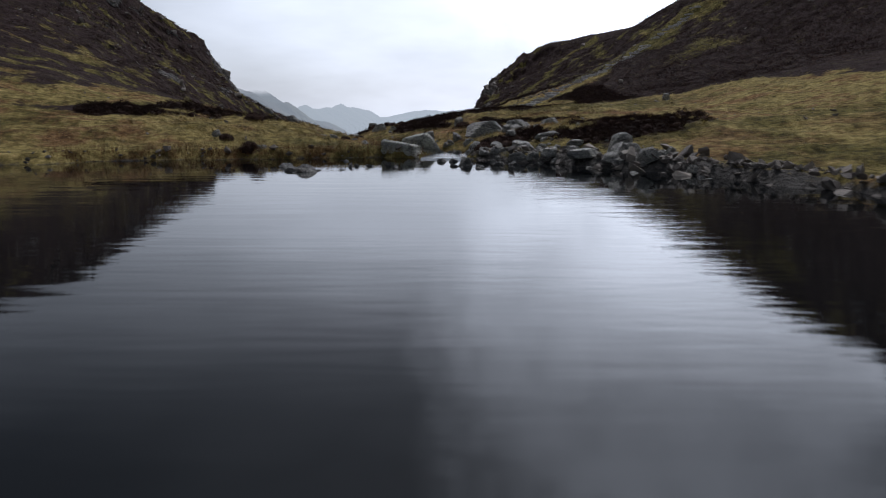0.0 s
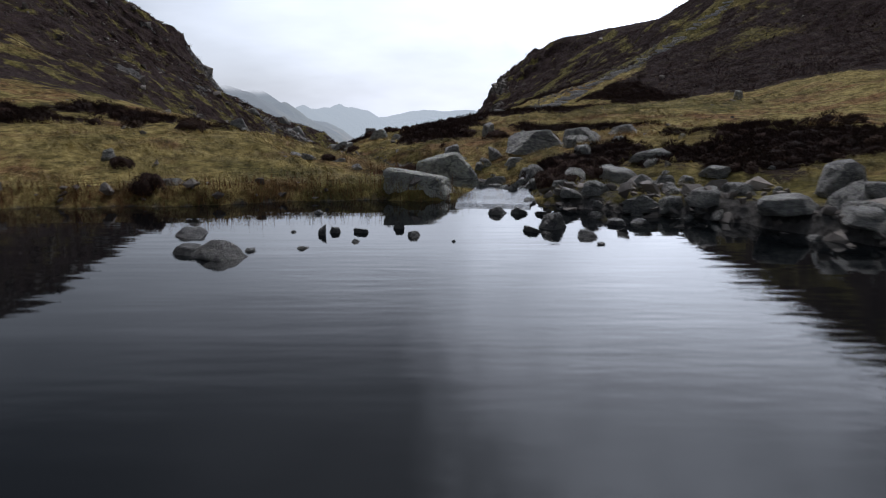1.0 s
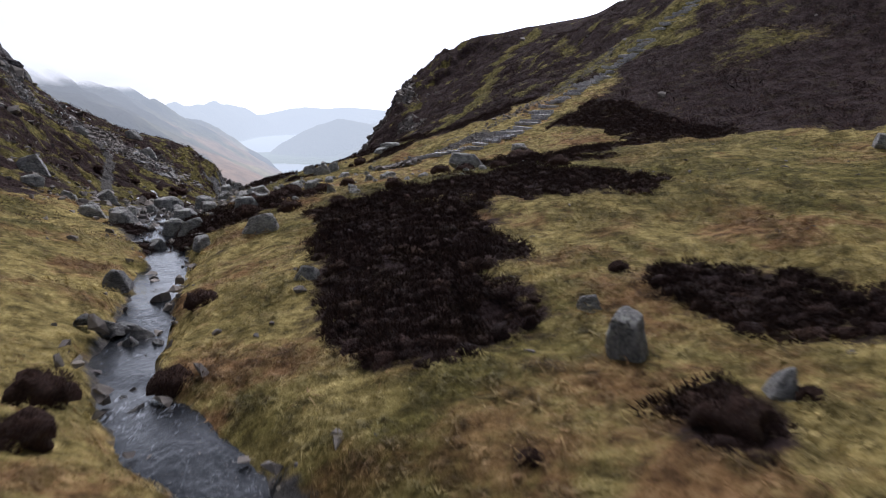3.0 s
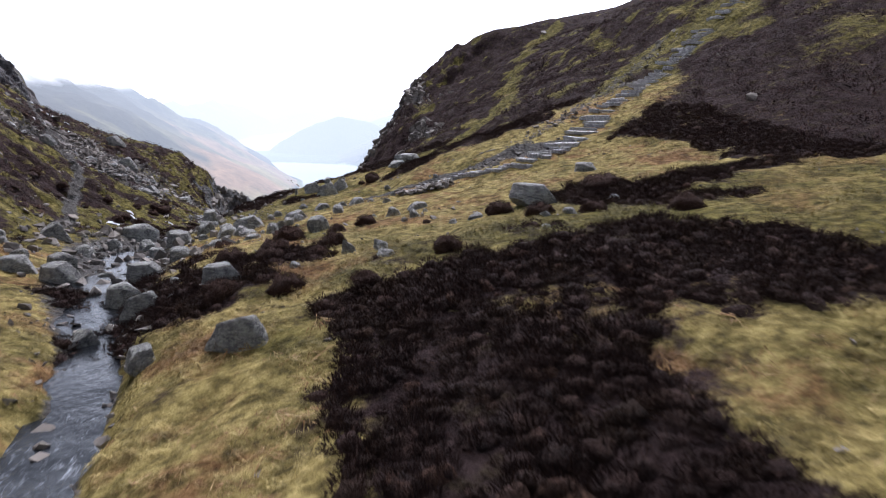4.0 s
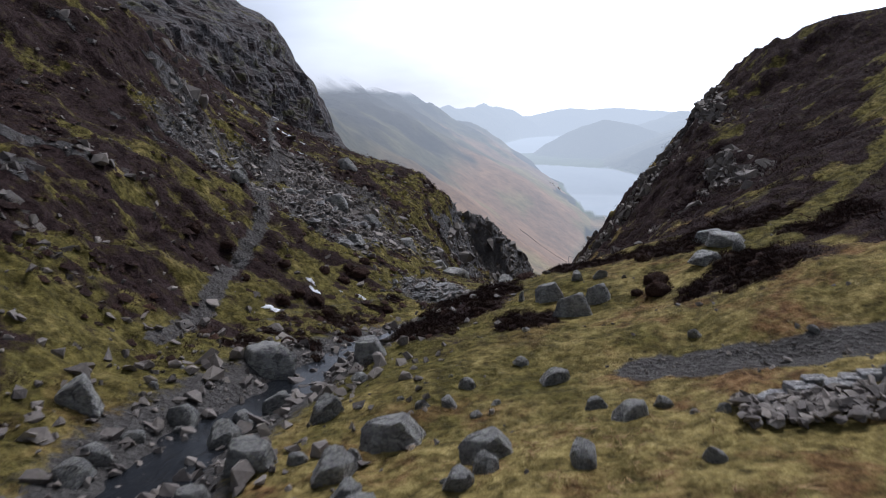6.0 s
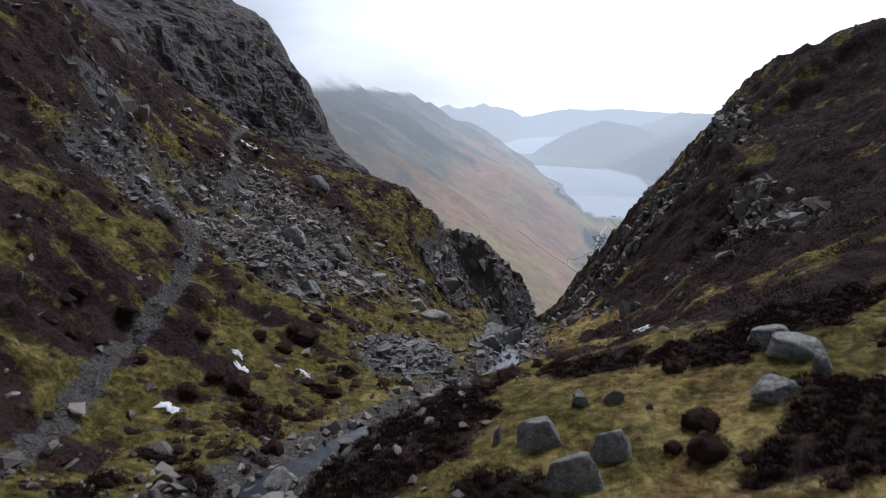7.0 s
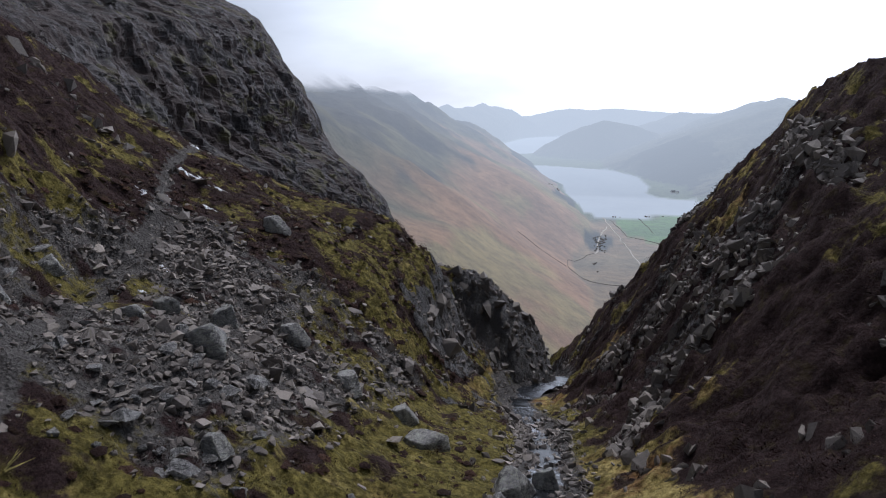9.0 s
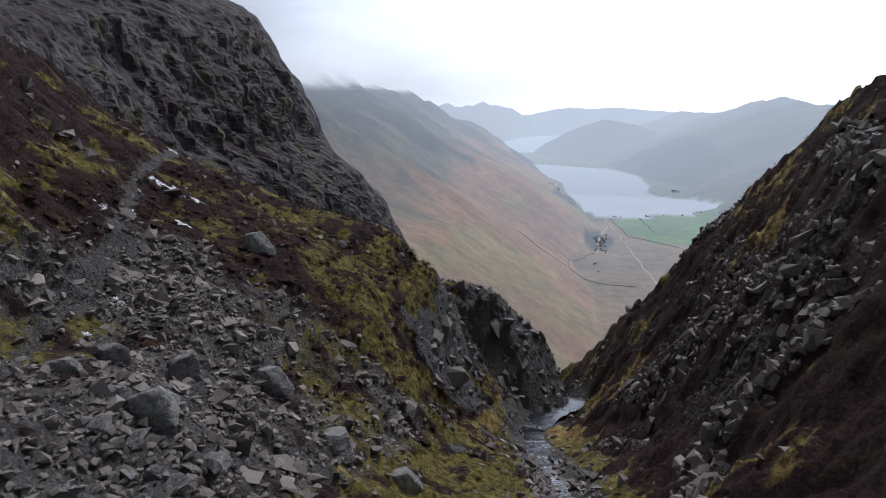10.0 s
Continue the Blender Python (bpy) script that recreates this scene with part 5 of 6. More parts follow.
# ---- scree and gravel, joined ----
def hulls(count, seed, flat=1.0):
    out = []
    r = np.random.default_rng(seed)
    for k in range(count):
        bm = bmesh.new()
        for p in r.normal(size=(9, 3)):
            p = p / np.linalg.norm(p) * r.uniform(0.8, 1.0)
            bm.verts.new((p[0] * 0.6, p[1] * 0.45, p[2] * 0.32 * flat))
        res = bmesh.ops.convex_hull(bm, input=bm.verts)
        loose = [v for v in bm.verts if not v.link_faces]
        bmesh.ops.delete(bm, geom=loose, context="VERTS")
        bm.verts.ensure_lookup_table()
        bm.verts.index_update()
        out.append((np.array([v.co[:] for v in bm.verts]), np.array([[v.index for v in f.verts] for f in bm.faces if len(f.verts) == 3])))
        bm.free()
    return out


HULLS = hulls(20, 5)


def spread(name, xs, ys, sizes, material, label, lift=0.1, tall=1.0):
    """Many small stones as one mesh."""
    zs = height(xs, ys)
    V, F, base = [], [], 0
    kind = rng.integers(len(HULLS), size=len(xs))
    for k, (v, f) in enumerate(HULLS):
        sel = kind == k
        n = int(sel.sum())
        if not n:
            continue
        a, b, c = rng.uniform(0, 6.28, n), rng.normal(0, 0.35, n), rng.normal(0, 0.35, n)
        ca, sa = np.cos(a), np.sin(a)
        p = v[None] * (sizes[sel][:, None, None] * rng.uniform(0.75, 1.3, (n, 1, 3))) * np.array([1, 1, tall])
        p = np.stack([p[..., 0] + c[:, None] * p[..., 2], p[..., 1] + b[:, None] * p[..., 2], p[..., 2] - c[:, None] * p[..., 0] - b[:, None] * p[..., 1]], -1)
        p = np.stack([p[..., 0] * ca[:, None] - p[..., 1] * sa[:, None], p[..., 0] * sa[:, None] + p[..., 1] * ca[:, None], p[..., 2]], -1)
        p = p + np.stack([xs[sel], ys[sel], zs[sel] + lift * sizes[sel]], -1)[:, None]
        V.append(p.reshape(-1, 3))
        F.append((f[None] + base + np.arange(n)[:, None, None] * len(v)).reshape(-1, 3))
        base += n * len(v)
    me = raw_mesh(name, np.concatenate(V), np.concatenate(F), material, flat=True)
    ob = new(name, me)
    return tagged(ob, label, kind="stuff") if name == "rubble" else tagged(ob, label, "stones", kind="stuff")


def scatter(count, x0, x1, y0, y1, keep):
    x, y = rng.uniform(x0, x1, count), rng.uniform(y0, y1, count)
    k = rng.uniform(0, 1, count) < keep(x, y)
    return x[k], y[k]


sx, sy = scatter(29000, -40, -9.5, 106, 145, lambda x, y: cover(x, y)[2] ** 2 * np.where(to_line(x, y, WEST_PATH) < 0.7, 0.1, 1))
sizes = np.minimum(1.3, 0.26 * np.exp(rng.normal(0.1, 0.55, len(sx))))
slope = tagged(new("scree_slope"), "slope of broken dark grey angular scree below the crag", "scree")
order = np.argsort(sy - 14 * sizes)
single, rest = order[:290], order[290:]
rubble = spread("rubble", sx[rest], sy[rest], sizes[rest], SCREE, "joined dark grey rubble")
rubble.parent = slope
SINGLE = [raw_mesh("scree_stone", v, f, ROCK_SCREE, flat=True) for v, f in HULLS]
for k in single:
    st = part("scree_stone", SINGLE[rng.integers(20)], slope)
    w = float(sizes[k])
    st.matrix_world = pose(sx[k], sy[k], float(height(sx[k], sy[k])) + 0.1 * w, rng.uniform(-20, 20), rng.uniform(-20, 20), rng.uniform(0, 360)) @ Matrix.Diagonal((w * rng.uniform(0.8, 1.3), w * rng.uniform(0.8, 1.3), w * rng.uniform(0.8, 1.3), 1))
sx, sy = scatter(9000, -22, 0, 29, 190, lambda x, y: np.exp(-((x - beck_x(y)) / np.interp(y, [30, 60, 72, 90, 120, 180], [1.0, 0.9, 3.0, 4.0, 2.2, 2.5])) ** 2) * np.interp(y, [30, 70, 75, 190], [0.6, 0.6, 1, 0.8]))
spread("beck_stones", sx, sy, np.minimum(1.0, 0.2 * np.exp(rng.normal(0.1, 0.5, len(sx)))), SCREE, "wet grey stones filling the bed of the beck", 0.2)
sx, sy = scatter(14000, -23, -3, 70, 150, lambda x, y: np.interp(y, [70, 96, 104, 150], [0.32, 0.32, 0.42, 0.42]) * np.exp(-((x - beck_x(y)) / np.interp(y, [70, 76, 92, 100, 136], [3.0, 5.0, 4.5, 2.2, 2.2])) ** 2))
spread("beck_rubble", sx, sy, np.minimum(0.9, 0.34 * np.exp(rng.normal(0.1, 0.45, len(sx)))), SCREE, "broken grey rocks choking the bed of the beck", 0.12, 1.35)
sx, sy = scatter(1500, 1.0, 11, 13, 28.5, lambda x, y: np.exp(-((to_shore(x, y) - 0.6) / 1.4) ** 2) * 0.6)
spread("shore_rubble", sx, sy, np.minimum(0.8, 0.33 * np.exp(rng.normal(0.1, 0.4, len(sx)))), SCREE, "flat broken grey rocks packed along the tarn shore", 0.1, 1.0)
sx, sy = scatter(1900, -11, 2, 31, 68, lambda x, y: 0.85 * np.exp(-((np.abs(x - beck_x(y)) - 0.75 * beck_half(y)) / 0.3) ** 2) + 0.12 * (np.abs(x - beck_x(y)) < beck_half(y)) * smooth(fbm(x * 0.5, y * 0.5, 2, 161), 0.0, 0.4))
spread("bed_stones", sx, sy, np.minimum(0.5, 0.17 * np.exp(rng.normal(0.1, 0.45, len(sx)))), SCREE, "small dark stones edging the beck", 0.75)
sx, sy = scatter(8000, -16, 14, 12, 29, lambda x, y: np.exp(-((to_shore(x, y) - 0.3) / np.where(x > 1.2, 1.7, 0.25)) ** 2) * np.where(x > 1.2, 0.95, 0.35))
spread("shore_stones", sx, sy, np.minimum(0.7, 0.15 * np.exp(rng.normal(0.1, 0.5, len(sx)))), SCREE, "small grey stones along the tarn shore", 0.2)
sx, sy = scatter(30000, -42, 36, 78, 150, lambda x, y: 0.5 * np.exp(-((to_line(x, y, WEST_PATH) / 0.6) ** 4)) + 0.8 * np.exp(-((to_line(x, y, TRACK) / 1.0) ** 4)) + 0.2 * np.exp(-((to_line(x, y, STAIR) / 1.2) ** 4)))
spread("path_gravel", sx, sy, 0.1 * np.exp(rng.normal(0.1, 0.4, len(sx))), SCREE, "loose slate gravel of worn footpaths", 0.15)
sx, sy = scatter(9000, 0, 28, 78, 105, lambda x, y: 0.6 * np.exp(-((to_line(x, y, BAND) / 0.9) ** 2)))
spread("band_rubble", sx, sy, 0.17 * np.exp(rng.normal(0.1, 0.45, len(sx))), SCREE, "band of broken grey stone beside the pitched path", 0.15)
sx, sy = scatter(420, 0.2, 2.9, 78.4, 79.9, lambda x, y: 1.0 - 0.5 * np.hypot((x - 1.5) / 1.4, (y - 79.2) / 0.8))
spread("fallen_wall", sx, sy, rng.uniform(0.2, 0.45, len(sx)), SCREE, "heap of dark flat stones from a tumbled wall", 0.5, 0.7)
sx, sy = scatter(16000, -60, 40, 70, 190, lambda x, y: (0.16 * (sample(STEEP, x, y) > 0.3) + 0.5 * cover(x, y)[1]) * np.where(x > -9, 0.06, 1))
spread("hill_stones", sx, sy, np.minimum(1.6, 0.3 * np.exp(rng.normal(0.1, 0.55, len(sx)))), SCREE, "broken rock lying on steep heathery hillsides", 0.15)
sx, sy = scatter(2200, -22, 18, 27, 100, lambda x, y: 0.22 * (cover(x, y)[0] < 0.5))
spread("grass_stones", sx, sy, 0.13 * np.exp(rng.normal(0.1, 0.5, len(sx))), SCREE, "small stones half sunk in the moor grass", 0.1)

# blocky outcrops that break through the steep ground
sx, sy = scatter(30000, -62, 12, 86, 192, lambda x, y: cover(x, y)[1] ** 1.5 * np.where(x > -9, 0.05, 0.5))
spread("outcrops", sx, sy, np.minimum(2.0, 0.7 * np.exp(rng.normal(0.0, 0.45, len(sx)))), CRAG, "dark jointed rock outcrops on the gorge walls", -0.2, 2.2)

sx, sy = scatter(17000, -9, 13, 104, 190, lambda x, y: smooth(sample(STEEP, x, y), 0.45, 0.8) * smooth(ridged(x * 0.13 + 0.05 * y, y * 0.05, 3, 171), 0.76, 0.88) * 0.7)
spread("rock_ribs", sx, sy, np.minimum(1.3, 0.5 * np.exp(rng.normal(0.0, 0.45, len(sx)))), SCREE, "upright ribs of grey rock in the heathery gorge wall", -0.3, 2.6)

RIBS = [[(4.6, 138), (3.6, 135.3), (2.3, 133.6), (0.6, 133.8), (-0.9, 134), (-2.3, 131.7), (-3.8, 127.5)], [(9.4, 138.5), (9.3, 141.5), (9.4, 146)], [(10.8, 150), (11.6, 158), (12.2, 166)], [(6, 150), (3.5, 152.5), (0.4, 152.7)], [(8.6, 182), (6.4, 187), (3.5, 193)], [(8, 112), (7, 118), (7.3, 124)]]
sx, sy = scatter(60000, -5, 15, 108, 195, lambda x, y: sum(np.exp(-((to_line(x, y, line) / 0.8) ** 2)) for line in RIBS) * 0.5)
spread("rib_blocks", sx, sy, np.minimum(1.4, 0.85 * np.exp(rng.normal(0.0, 0.4, len(sx)))), RIB, "pale grey blocky ribs standing out of dark heather", -0.22, 1.5)

OUTCROPS = [(-26, 89.5, 1.5), (-23.6, 87.8, 1.0), (-21.7, 82.3, 0.9), (-27.7, 100.1, 1.4), (-30, 98.2, 1.2), (-44.3, 142.6, 2.2), (-49.2, 142.8, 2.4), (-33.5, 152, 1.6), (-29, 157, 1.8)]
ox, oy = np.concatenate([np.stack([x + rng.normal(0, 0.7 * r, 14), y + rng.normal(0, 0.5 * r, 14)]) for x, y, r in OUTCROPS], 1)
spread("slope_outcrops", ox, oy, np.repeat([0.7 * r for _, _, r in OUTCROPS], 14) * rng.uniform(0.5, 1.2, len(ox)), CRAG, "dark jointed rock breaking out of the heather slope", -0.2, 1.2)

# ---- stone-pitched path up the east fell ----
stair = tagged(new("pitched_path"), "stepped path of pale flat stones climbing the fell", "path", kind="structure")


def slab_mesh(seed):
    """A thin split slab, 1 wide, 1 deep, with uneven corners and worn upper edges."""
    q = np.random.default_rng(seed)
    bm = bmesh.new()
    for x in (-0.5, -0.18, 0.2, 0.5):
        for y in (-0.5, 0.5):
            for z, k in ((-0.35, 1.0), (0.1, 1.0), (0.16, 0.88)):
                bm.verts.new((x * k + q.uniform(-0.05, 0.05), y * k + q.uniform(-0.09, 0.09), z + q.uniform(-0.02, 0.02)))
    bmesh.ops.convex_hull(bm, input=bm.verts)
    bmesh.ops.delete(bm, geom=[v for v in bm.verts if not v.link_faces], context="VERTS")
    me = bpy.data.meshes.new("step_stone")
    bm.to_mesh(me)
    bm.free()
    me.materials.append(STEP)
    return me


SLABS = [slab_mesh(300 + k) for k in range(8)]


def along(line, gap):
    pts = np.array(line, float)
    seg = np.r_[0, np.cumsum(np.hypot(*np.diff(pts, axis=0).T))]
    s = np.arange(0, seg[-1], gap)
    x, y = np.interp(s, seg, pts[:, 0]), np.interp(s, seg, pts[:, 1])
    return x, y, np.degrees(np.arctan2(np.gradient(y), np.gradient(x)))


for x, y, a in zip(*along(STAIR, 0.58)):
    if rng.uniform() < 0.12:
        continue
    side = rng.uniform(-0.35, 0.35)
    n = rng.integers(1, 3)
    wide = rng.uniform(1.3, 2.1)
    for k in range(n):
        off = side + (k - (n - 1) / 2) * wide / n
        px, py = x - math.sin(radians(a)) * off, y + math.cos(radians(a)) * off
        st = part("step_stone", SLABS[rng.integers(8)], stair)
        st.matrix_world = pose(px, py, float(height(px, py)) + rng.uniform(0.06, 0.14), rng.uniform(-5, 5), rng.uniform(-5, 5), a + 90 + rng.uniform(-12, 12)) @ Matrix.Diagonal((wide / n * rng.uniform(0.8, 1.05), rng.uniform(0.26, 0.42), rng.uniform(0.35, 0.5), 1))
# a kerb of pale blocks below the gravel
for x, y, a in zip(*along([(1.0, 79.9), (2.0, 80.3), (3.2, 80.3), (4.2, 79.8), (5.5, 79.3), (6.8, 79.1)], 0.36)):
    st = part("step_stone", SLABS[rng.integers(8)], stair)
    st.matrix_world = pose(x, y + rng.normal(0, 0.12), float(height(x, y)) + 0.12, 0, rng.uniform(-8, 8), a + rng.uniform(-25, 25)) @ Matrix.Diagonal((rng.uniform(0.35, 0.7), rng.uniform(0.25, 0.45), rng.uniform(0.35, 0.6), 1))

# ---- old snow ----
SNOWS = [(-39.9, 145.6, 1.6), (-38.9, 146.3, 1.8), (-37.7, 147.2, 1.6), (-38.0, 136.8, 1.1), (-37.4, 139.2, 0.8), (-36.6, 137.6, 0.6), (-35.8, 141.8, 1.0), (-18.8, 97.1, 0.9), (-19.2, 103.4, 0.6), (-18.6, 102.7, 0.7), (-16.4, 104.6, 0.6), (-17.6, 104.2, 0.25), (-0.6, 105.5, 0.8), (-31.6, 129.1, 0.7), (-30.5, 125.3, 0.5), (-46.0, 157.5, 0.9)]
for x, y, w in SNOWS:
    a = np.linspace(0, 2 * np.pi, 25)[:-1]
    ring = np.clip(1 + 0.85 * fbm(np.cos(a) * 2.2 + x, np.sin(a) * 2.2 + y, 3, 131), 0.2, 1.9)
    co, fs = [], []
    for k, rr in enumerate((0.0, 0.45, 0.8, 1.0)):
        px, py = x + np.cos(a) * ring * rr * w * 0.5, y + np.sin(a) * ring * rr * w * 0.38
        co.append(np.stack([px, py, height(px, py) + (0.05, 0.045, 0.03, -0.03)[k]], -1))
    idx = np.arange(96).reshape(4, 24)
    for k in range(3):
        fs.append(np.stack([idx[k], idx[k + 1], np.roll(idx[k + 1], -1), np.roll(idx[k], -1)], -1))
    tagged(new("snow_patch", raw_mesh("snow_patch", np.concatenate(co), np.concatenate(fs), SNOW)), "small melting patch of old white snow on the slope", "snow", "patches of snow")

# ---- grass, rushes and heather ----
def blades(name, xs, ys, length, width, lean, material, label, per=5, up=1.0, spreadr=0.09, category="grass"):
    n = len(xs) * per
    x, y = np.repeat(xs, per) + rng.normal(0, spreadr, n), np.repeat(ys, per) + rng.normal(0, spreadr, n)
    z = height(x, y) - 0.03
    ang = rng.uniform(0, 2 * np.pi, n)
    l = length * np.exp(rng.normal(0, 0.3, n))
    w = width * rng.uniform(0.7, 1.3, n)
    ln = lean * rng.uniform(0.3, 1.5, n)
    ca, sa = np.cos(ang), np.sin(ang)
    root = np.stack([x, y, z], -1)
    across = np.stack([-sa, ca, 0 * ca], -1) * w[:, None] / 2
    tip = root + np.stack([ca * ln * l, sa * ln * l, up * l], -1)
    me = raw_mesh(name, np.stack([root - across, root + across, tip], 1).reshape(-1, 3), np.arange(n * 3).reshape(-1, 3), material, flat=True)
    give_value(me, "dry", np.repeat(cover(x, y)[3], 3))
    return tagged(new(name, me), label, category, kind="stuff")


def tufts(name, xs, ys, radius, tall, per, material, label):
    """Low tufts whose blades droop outwards from a raised middle."""
    m = len(xs)
    n = m * per
    rad = np.repeat(radius * np.exp(rng.normal(0, 0.3, m)), per)
    top = np.repeat(tall * np.exp(rng.normal(0, 0.35, m)), per)
    cx, cy = np.repeat(xs, per), np.repeat(ys, per)
    wind = rng.normal(0.6, 0.9, m).repeat(per)                     # the tufts are combed one way
    ang = np.where(rng.uniform(0, 1, n) < 0.4, wind, rng.uniform(0, 2 * np.pi, n)) + rng.normal(0, 0.3, n)
    ca, sa = np.cos(ang), np.sin(ang)
    r0, r1 = rng.uniform(0.0, 0.9, n) * rad, rng.uniform(0.8, 1.6, n) * rad
    r1 = np.maximum(r1, r0 + 0.35 * rad)
    w = rad * rng.uniform(0.022, 0.05, n)
    z0 = top * (1 - 0.7 * r0 / rad) * rng.uniform(0.7, 1.1, n)
    z1 = z0 * rng.uniform(0.0, 0.9, n) - 0.01
    px, py = cx + ca * r0, cy + sa * r0
    root = np.stack([px, py, height(px, py) + z0], -1)
    px, py = cx + ca * r1, cy + sa * r1
    tip = np.stack([px, py, height(px, py) + z1], -1)
    across = np.stack([-sa, ca, rng.normal(0, 0.25, n)], -1) * w[:, None]
    me = raw_mesh(name, np.stack([root - across, root + across, tip], 1).reshape(-1, 3), np.arange(n * 3).reshape(-1, 3), material, flat=True)
    give_value(me, "dry", np.repeat(cover(cx, cy)[3], 3))
    return tagged(new(name, me), label, "grass", kind="stuff")


def grassy(x, y):
    h, r, g, d = cover(x, y)
    return (h < 0.5) * (r < 0.35) * (g < 0.45) * (to_shore(x, y) > 0.1)


def tufted(x, y, k):
    return grassy(x, y) * smooth(fbm(x * 0.9, y * 0.9, 3, k), -0.55, 0.35)


tx, ty = scatter(62000, -14, 11, 26, 64, lambda x, y: tufted(x, y, 141) * np.where(np.abs(x + 2) > 9, 0.6, 1))
tufts("moor_grass", tx, ty, 0.115, 0.1, 17, GRASS, "rough tussocky yellow-green moor grass")
tx, ty = scatter(52000, -24, 18, 62, 112, lambda x, y: tufted(x, y, 142))
tufts("spur_grass", tx, ty, 0.12, 0.07, 12, GRASS, "short yellow-green grass on the spur and slopes")
tx, ty = scatter(14000, -22, 17, 25.5, 80, lambda x, y: tufted(x, y, 143) * smooth(cover(x, y)[3], 0.35, 0.75) * smooth(fbm(x * 0.3, y * 0.3, 3, 144), -0.1, 0.4))
tufts("russet_grass", tx, ty, 0.18, 0.12, 16, RUSSET, "tufts of dead russet moor grass")
tx, ty = scatter(26000, -60, 45, 50, 160, lambda x, y: grassy(x, y) * ((x < -22) | (x > 13) | (y > 110)) * 0.9)
tufts("hill_grass", tx, ty, 0.3, 0.14, 12, GRASS, "tussock grass on the hillsides")
tx, ty = scatter(14000, -14, 3, 24, 33, lambda x, y: np.exp(-((to_shore(x, y) - 0.15) / 0.3) ** 2) * (x < 0) + np.exp(-(np.hypot((x + 2.1) / 0.6, (y - 30.0) / 1.0)) ** 2) * 1.6)
blades("rushes", tx, ty, 0.26, 0.01, 0.5, RUSH, "reddish rushes at the tarn edge", 5, 1.0, 0.12)


def sprigs(count, seed, long=1.0, wide=1.0, deep=0.78):
    """Short twigs that stand out from a low dome."""
    q = np.random.default_rng(seed)
    a, u = q.uniform(0, 2 * np.pi, count), q.uniform(0.0, 1, count) ** 0.8
    rad = np.sqrt(1 - u**2)
    c = np.stack([np.cos(a) * rad, np.sin(a) * rad, u], -1) * q.uniform(deep, 1.0, (count, 1))
    out = np.stack([np.cos(a) * rad, np.sin(a) * rad, 0.6 + u], -1) + q.normal(0, 0.4, (count, 3))
    out /= np.linalg.norm(out, axis=1)[:, None]
    side = np.cross(out, q.normal(size=(count, 3)))
    side /= np.linalg.norm(side, axis=1)[:, None]
    l, w = q.uniform(0.15, 0.38, count)[:, None] * long, q.uniform(0.009, 0.024, count)[:, None] * long * wide
    return np.stack([c - side * w, c + side * w, c + out * l], 1).reshape(-1, 3)


def dome(level, seed):
    """A lumpy half ball for the body of a heather bush."""
    v, f = ICO[level]
    f = f[(v[f][:, :, 2].min(1) > -0.35)]
    r = 1 + (0.38 if level > 1 else 0.3) * fbm(v[:, 0] * 3.1 + seed, v[:, 1] * 3.1 + 1.7 * v[:, 2], 3, seed % 40)
    return v * r[:, None] * 0.86, f


def heath(name, xs, ys, radius, level, count, label, long=1.0, tall=0.8, wide=1.0):
    tri, quad, base = [], [], 0
    kind = rng.integers(6, size=len(xs))
    for k in range(6):
        sel = kind == k
        n = int(sel.sum())
        a = rng.uniform(0, 6.28, n)
        size = radius[sel][:, None] * rng.uniform(0.75, 1.35, (n, 3)) * np.array([1, 1, tall])
        foot = np.stack([xs[sel], ys[sel], height(xs[sel], ys[sel]) - 0.03 - 0.3 * radius[sel] * np.minimum(1, sample(STEEP, xs[sel], ys[sel]))], -1)
        body, faces = dome(level, 40 + k) if level else (np.zeros((0, 3)), np.zeros((0, 3), int))
        both = np.concatenate([body * 0.82, sprigs(count, 400 + k, long, wide, 0.78 if level else 0.3)])
        p = both[None] * size[:, None]
        p = np.stack([p[..., 0] * np.cos(a)[:, None] - p[..., 1] * np.sin(a)[:, None], p[..., 0] * np.sin(a)[:, None] + p[..., 1] * np.cos(a)[:, None], p[..., 2]], -1)
        gxs, gys = sample(GX, xs[sel], ys[sel]), sample(GY, xs[sel], ys[sel])
        up = np.stack([-0.7 * gxs, -0.7 * gys, 1.0 + 0 * gxs], -1)
        up /= np.linalg.norm(up, axis=1)[:, None]
        e1 = np.stack([up[:, 2], 0 * gxs, -up[:, 0]], -1)
        e1 /= np.linalg.norm(e1, axis=1)[:, None]
        e2 = np.cross(up, e1)
        p = p[..., :1] * e1[:, None] + p[..., 1:2] * e2[:, None] + p[..., 2:] * up[:, None] + foot[:, None]
        f = np.concatenate([faces, len(body) + np.arange(count * 3).reshape(-1, 3)])
        tri.append(p.reshape(-1, 3))
        quad.append((f[None] + base + np.arange(n)[:, None, None] * len(both)).reshape(-1, 3))
        base += n * len(both)
    return tagged(new(name, raw_mesh(name, np.concatenate(tri), np.concatenate(quad), MOUND if level else SPRAY)), label, "heather", kind="stuff")


hx, hy = scatter(31000, -18, 18, 27, 108, lambda x, y: smooth(cover(x, y)[0], 0.45, 0.6) * (sample(STEEP, x, y) < np.where((x < 4) & (y < 98), 0.7, 0.35)) * ((y > 32.5) | (x > 0.6)))
heath("heather_beds", hx, hy, np.minimum(0.33, 0.235 * np.exp(rng.normal(0, 0.38, len(hx)))), 2, 175, "beds of dark brown winter heather on the moor", 1.45, 0.8, 1.2)
def on_east(x, y):
    return smooth(cover(x, y)[0], 0.4, 0.6) * smooth(sample(STEEP, x, y), 0.15, 0.25) * np.where(sample(STEEP, x, y) > 0.85, 0.35, 0.95) * (1 - 0.8 * cover(x, y)[1])


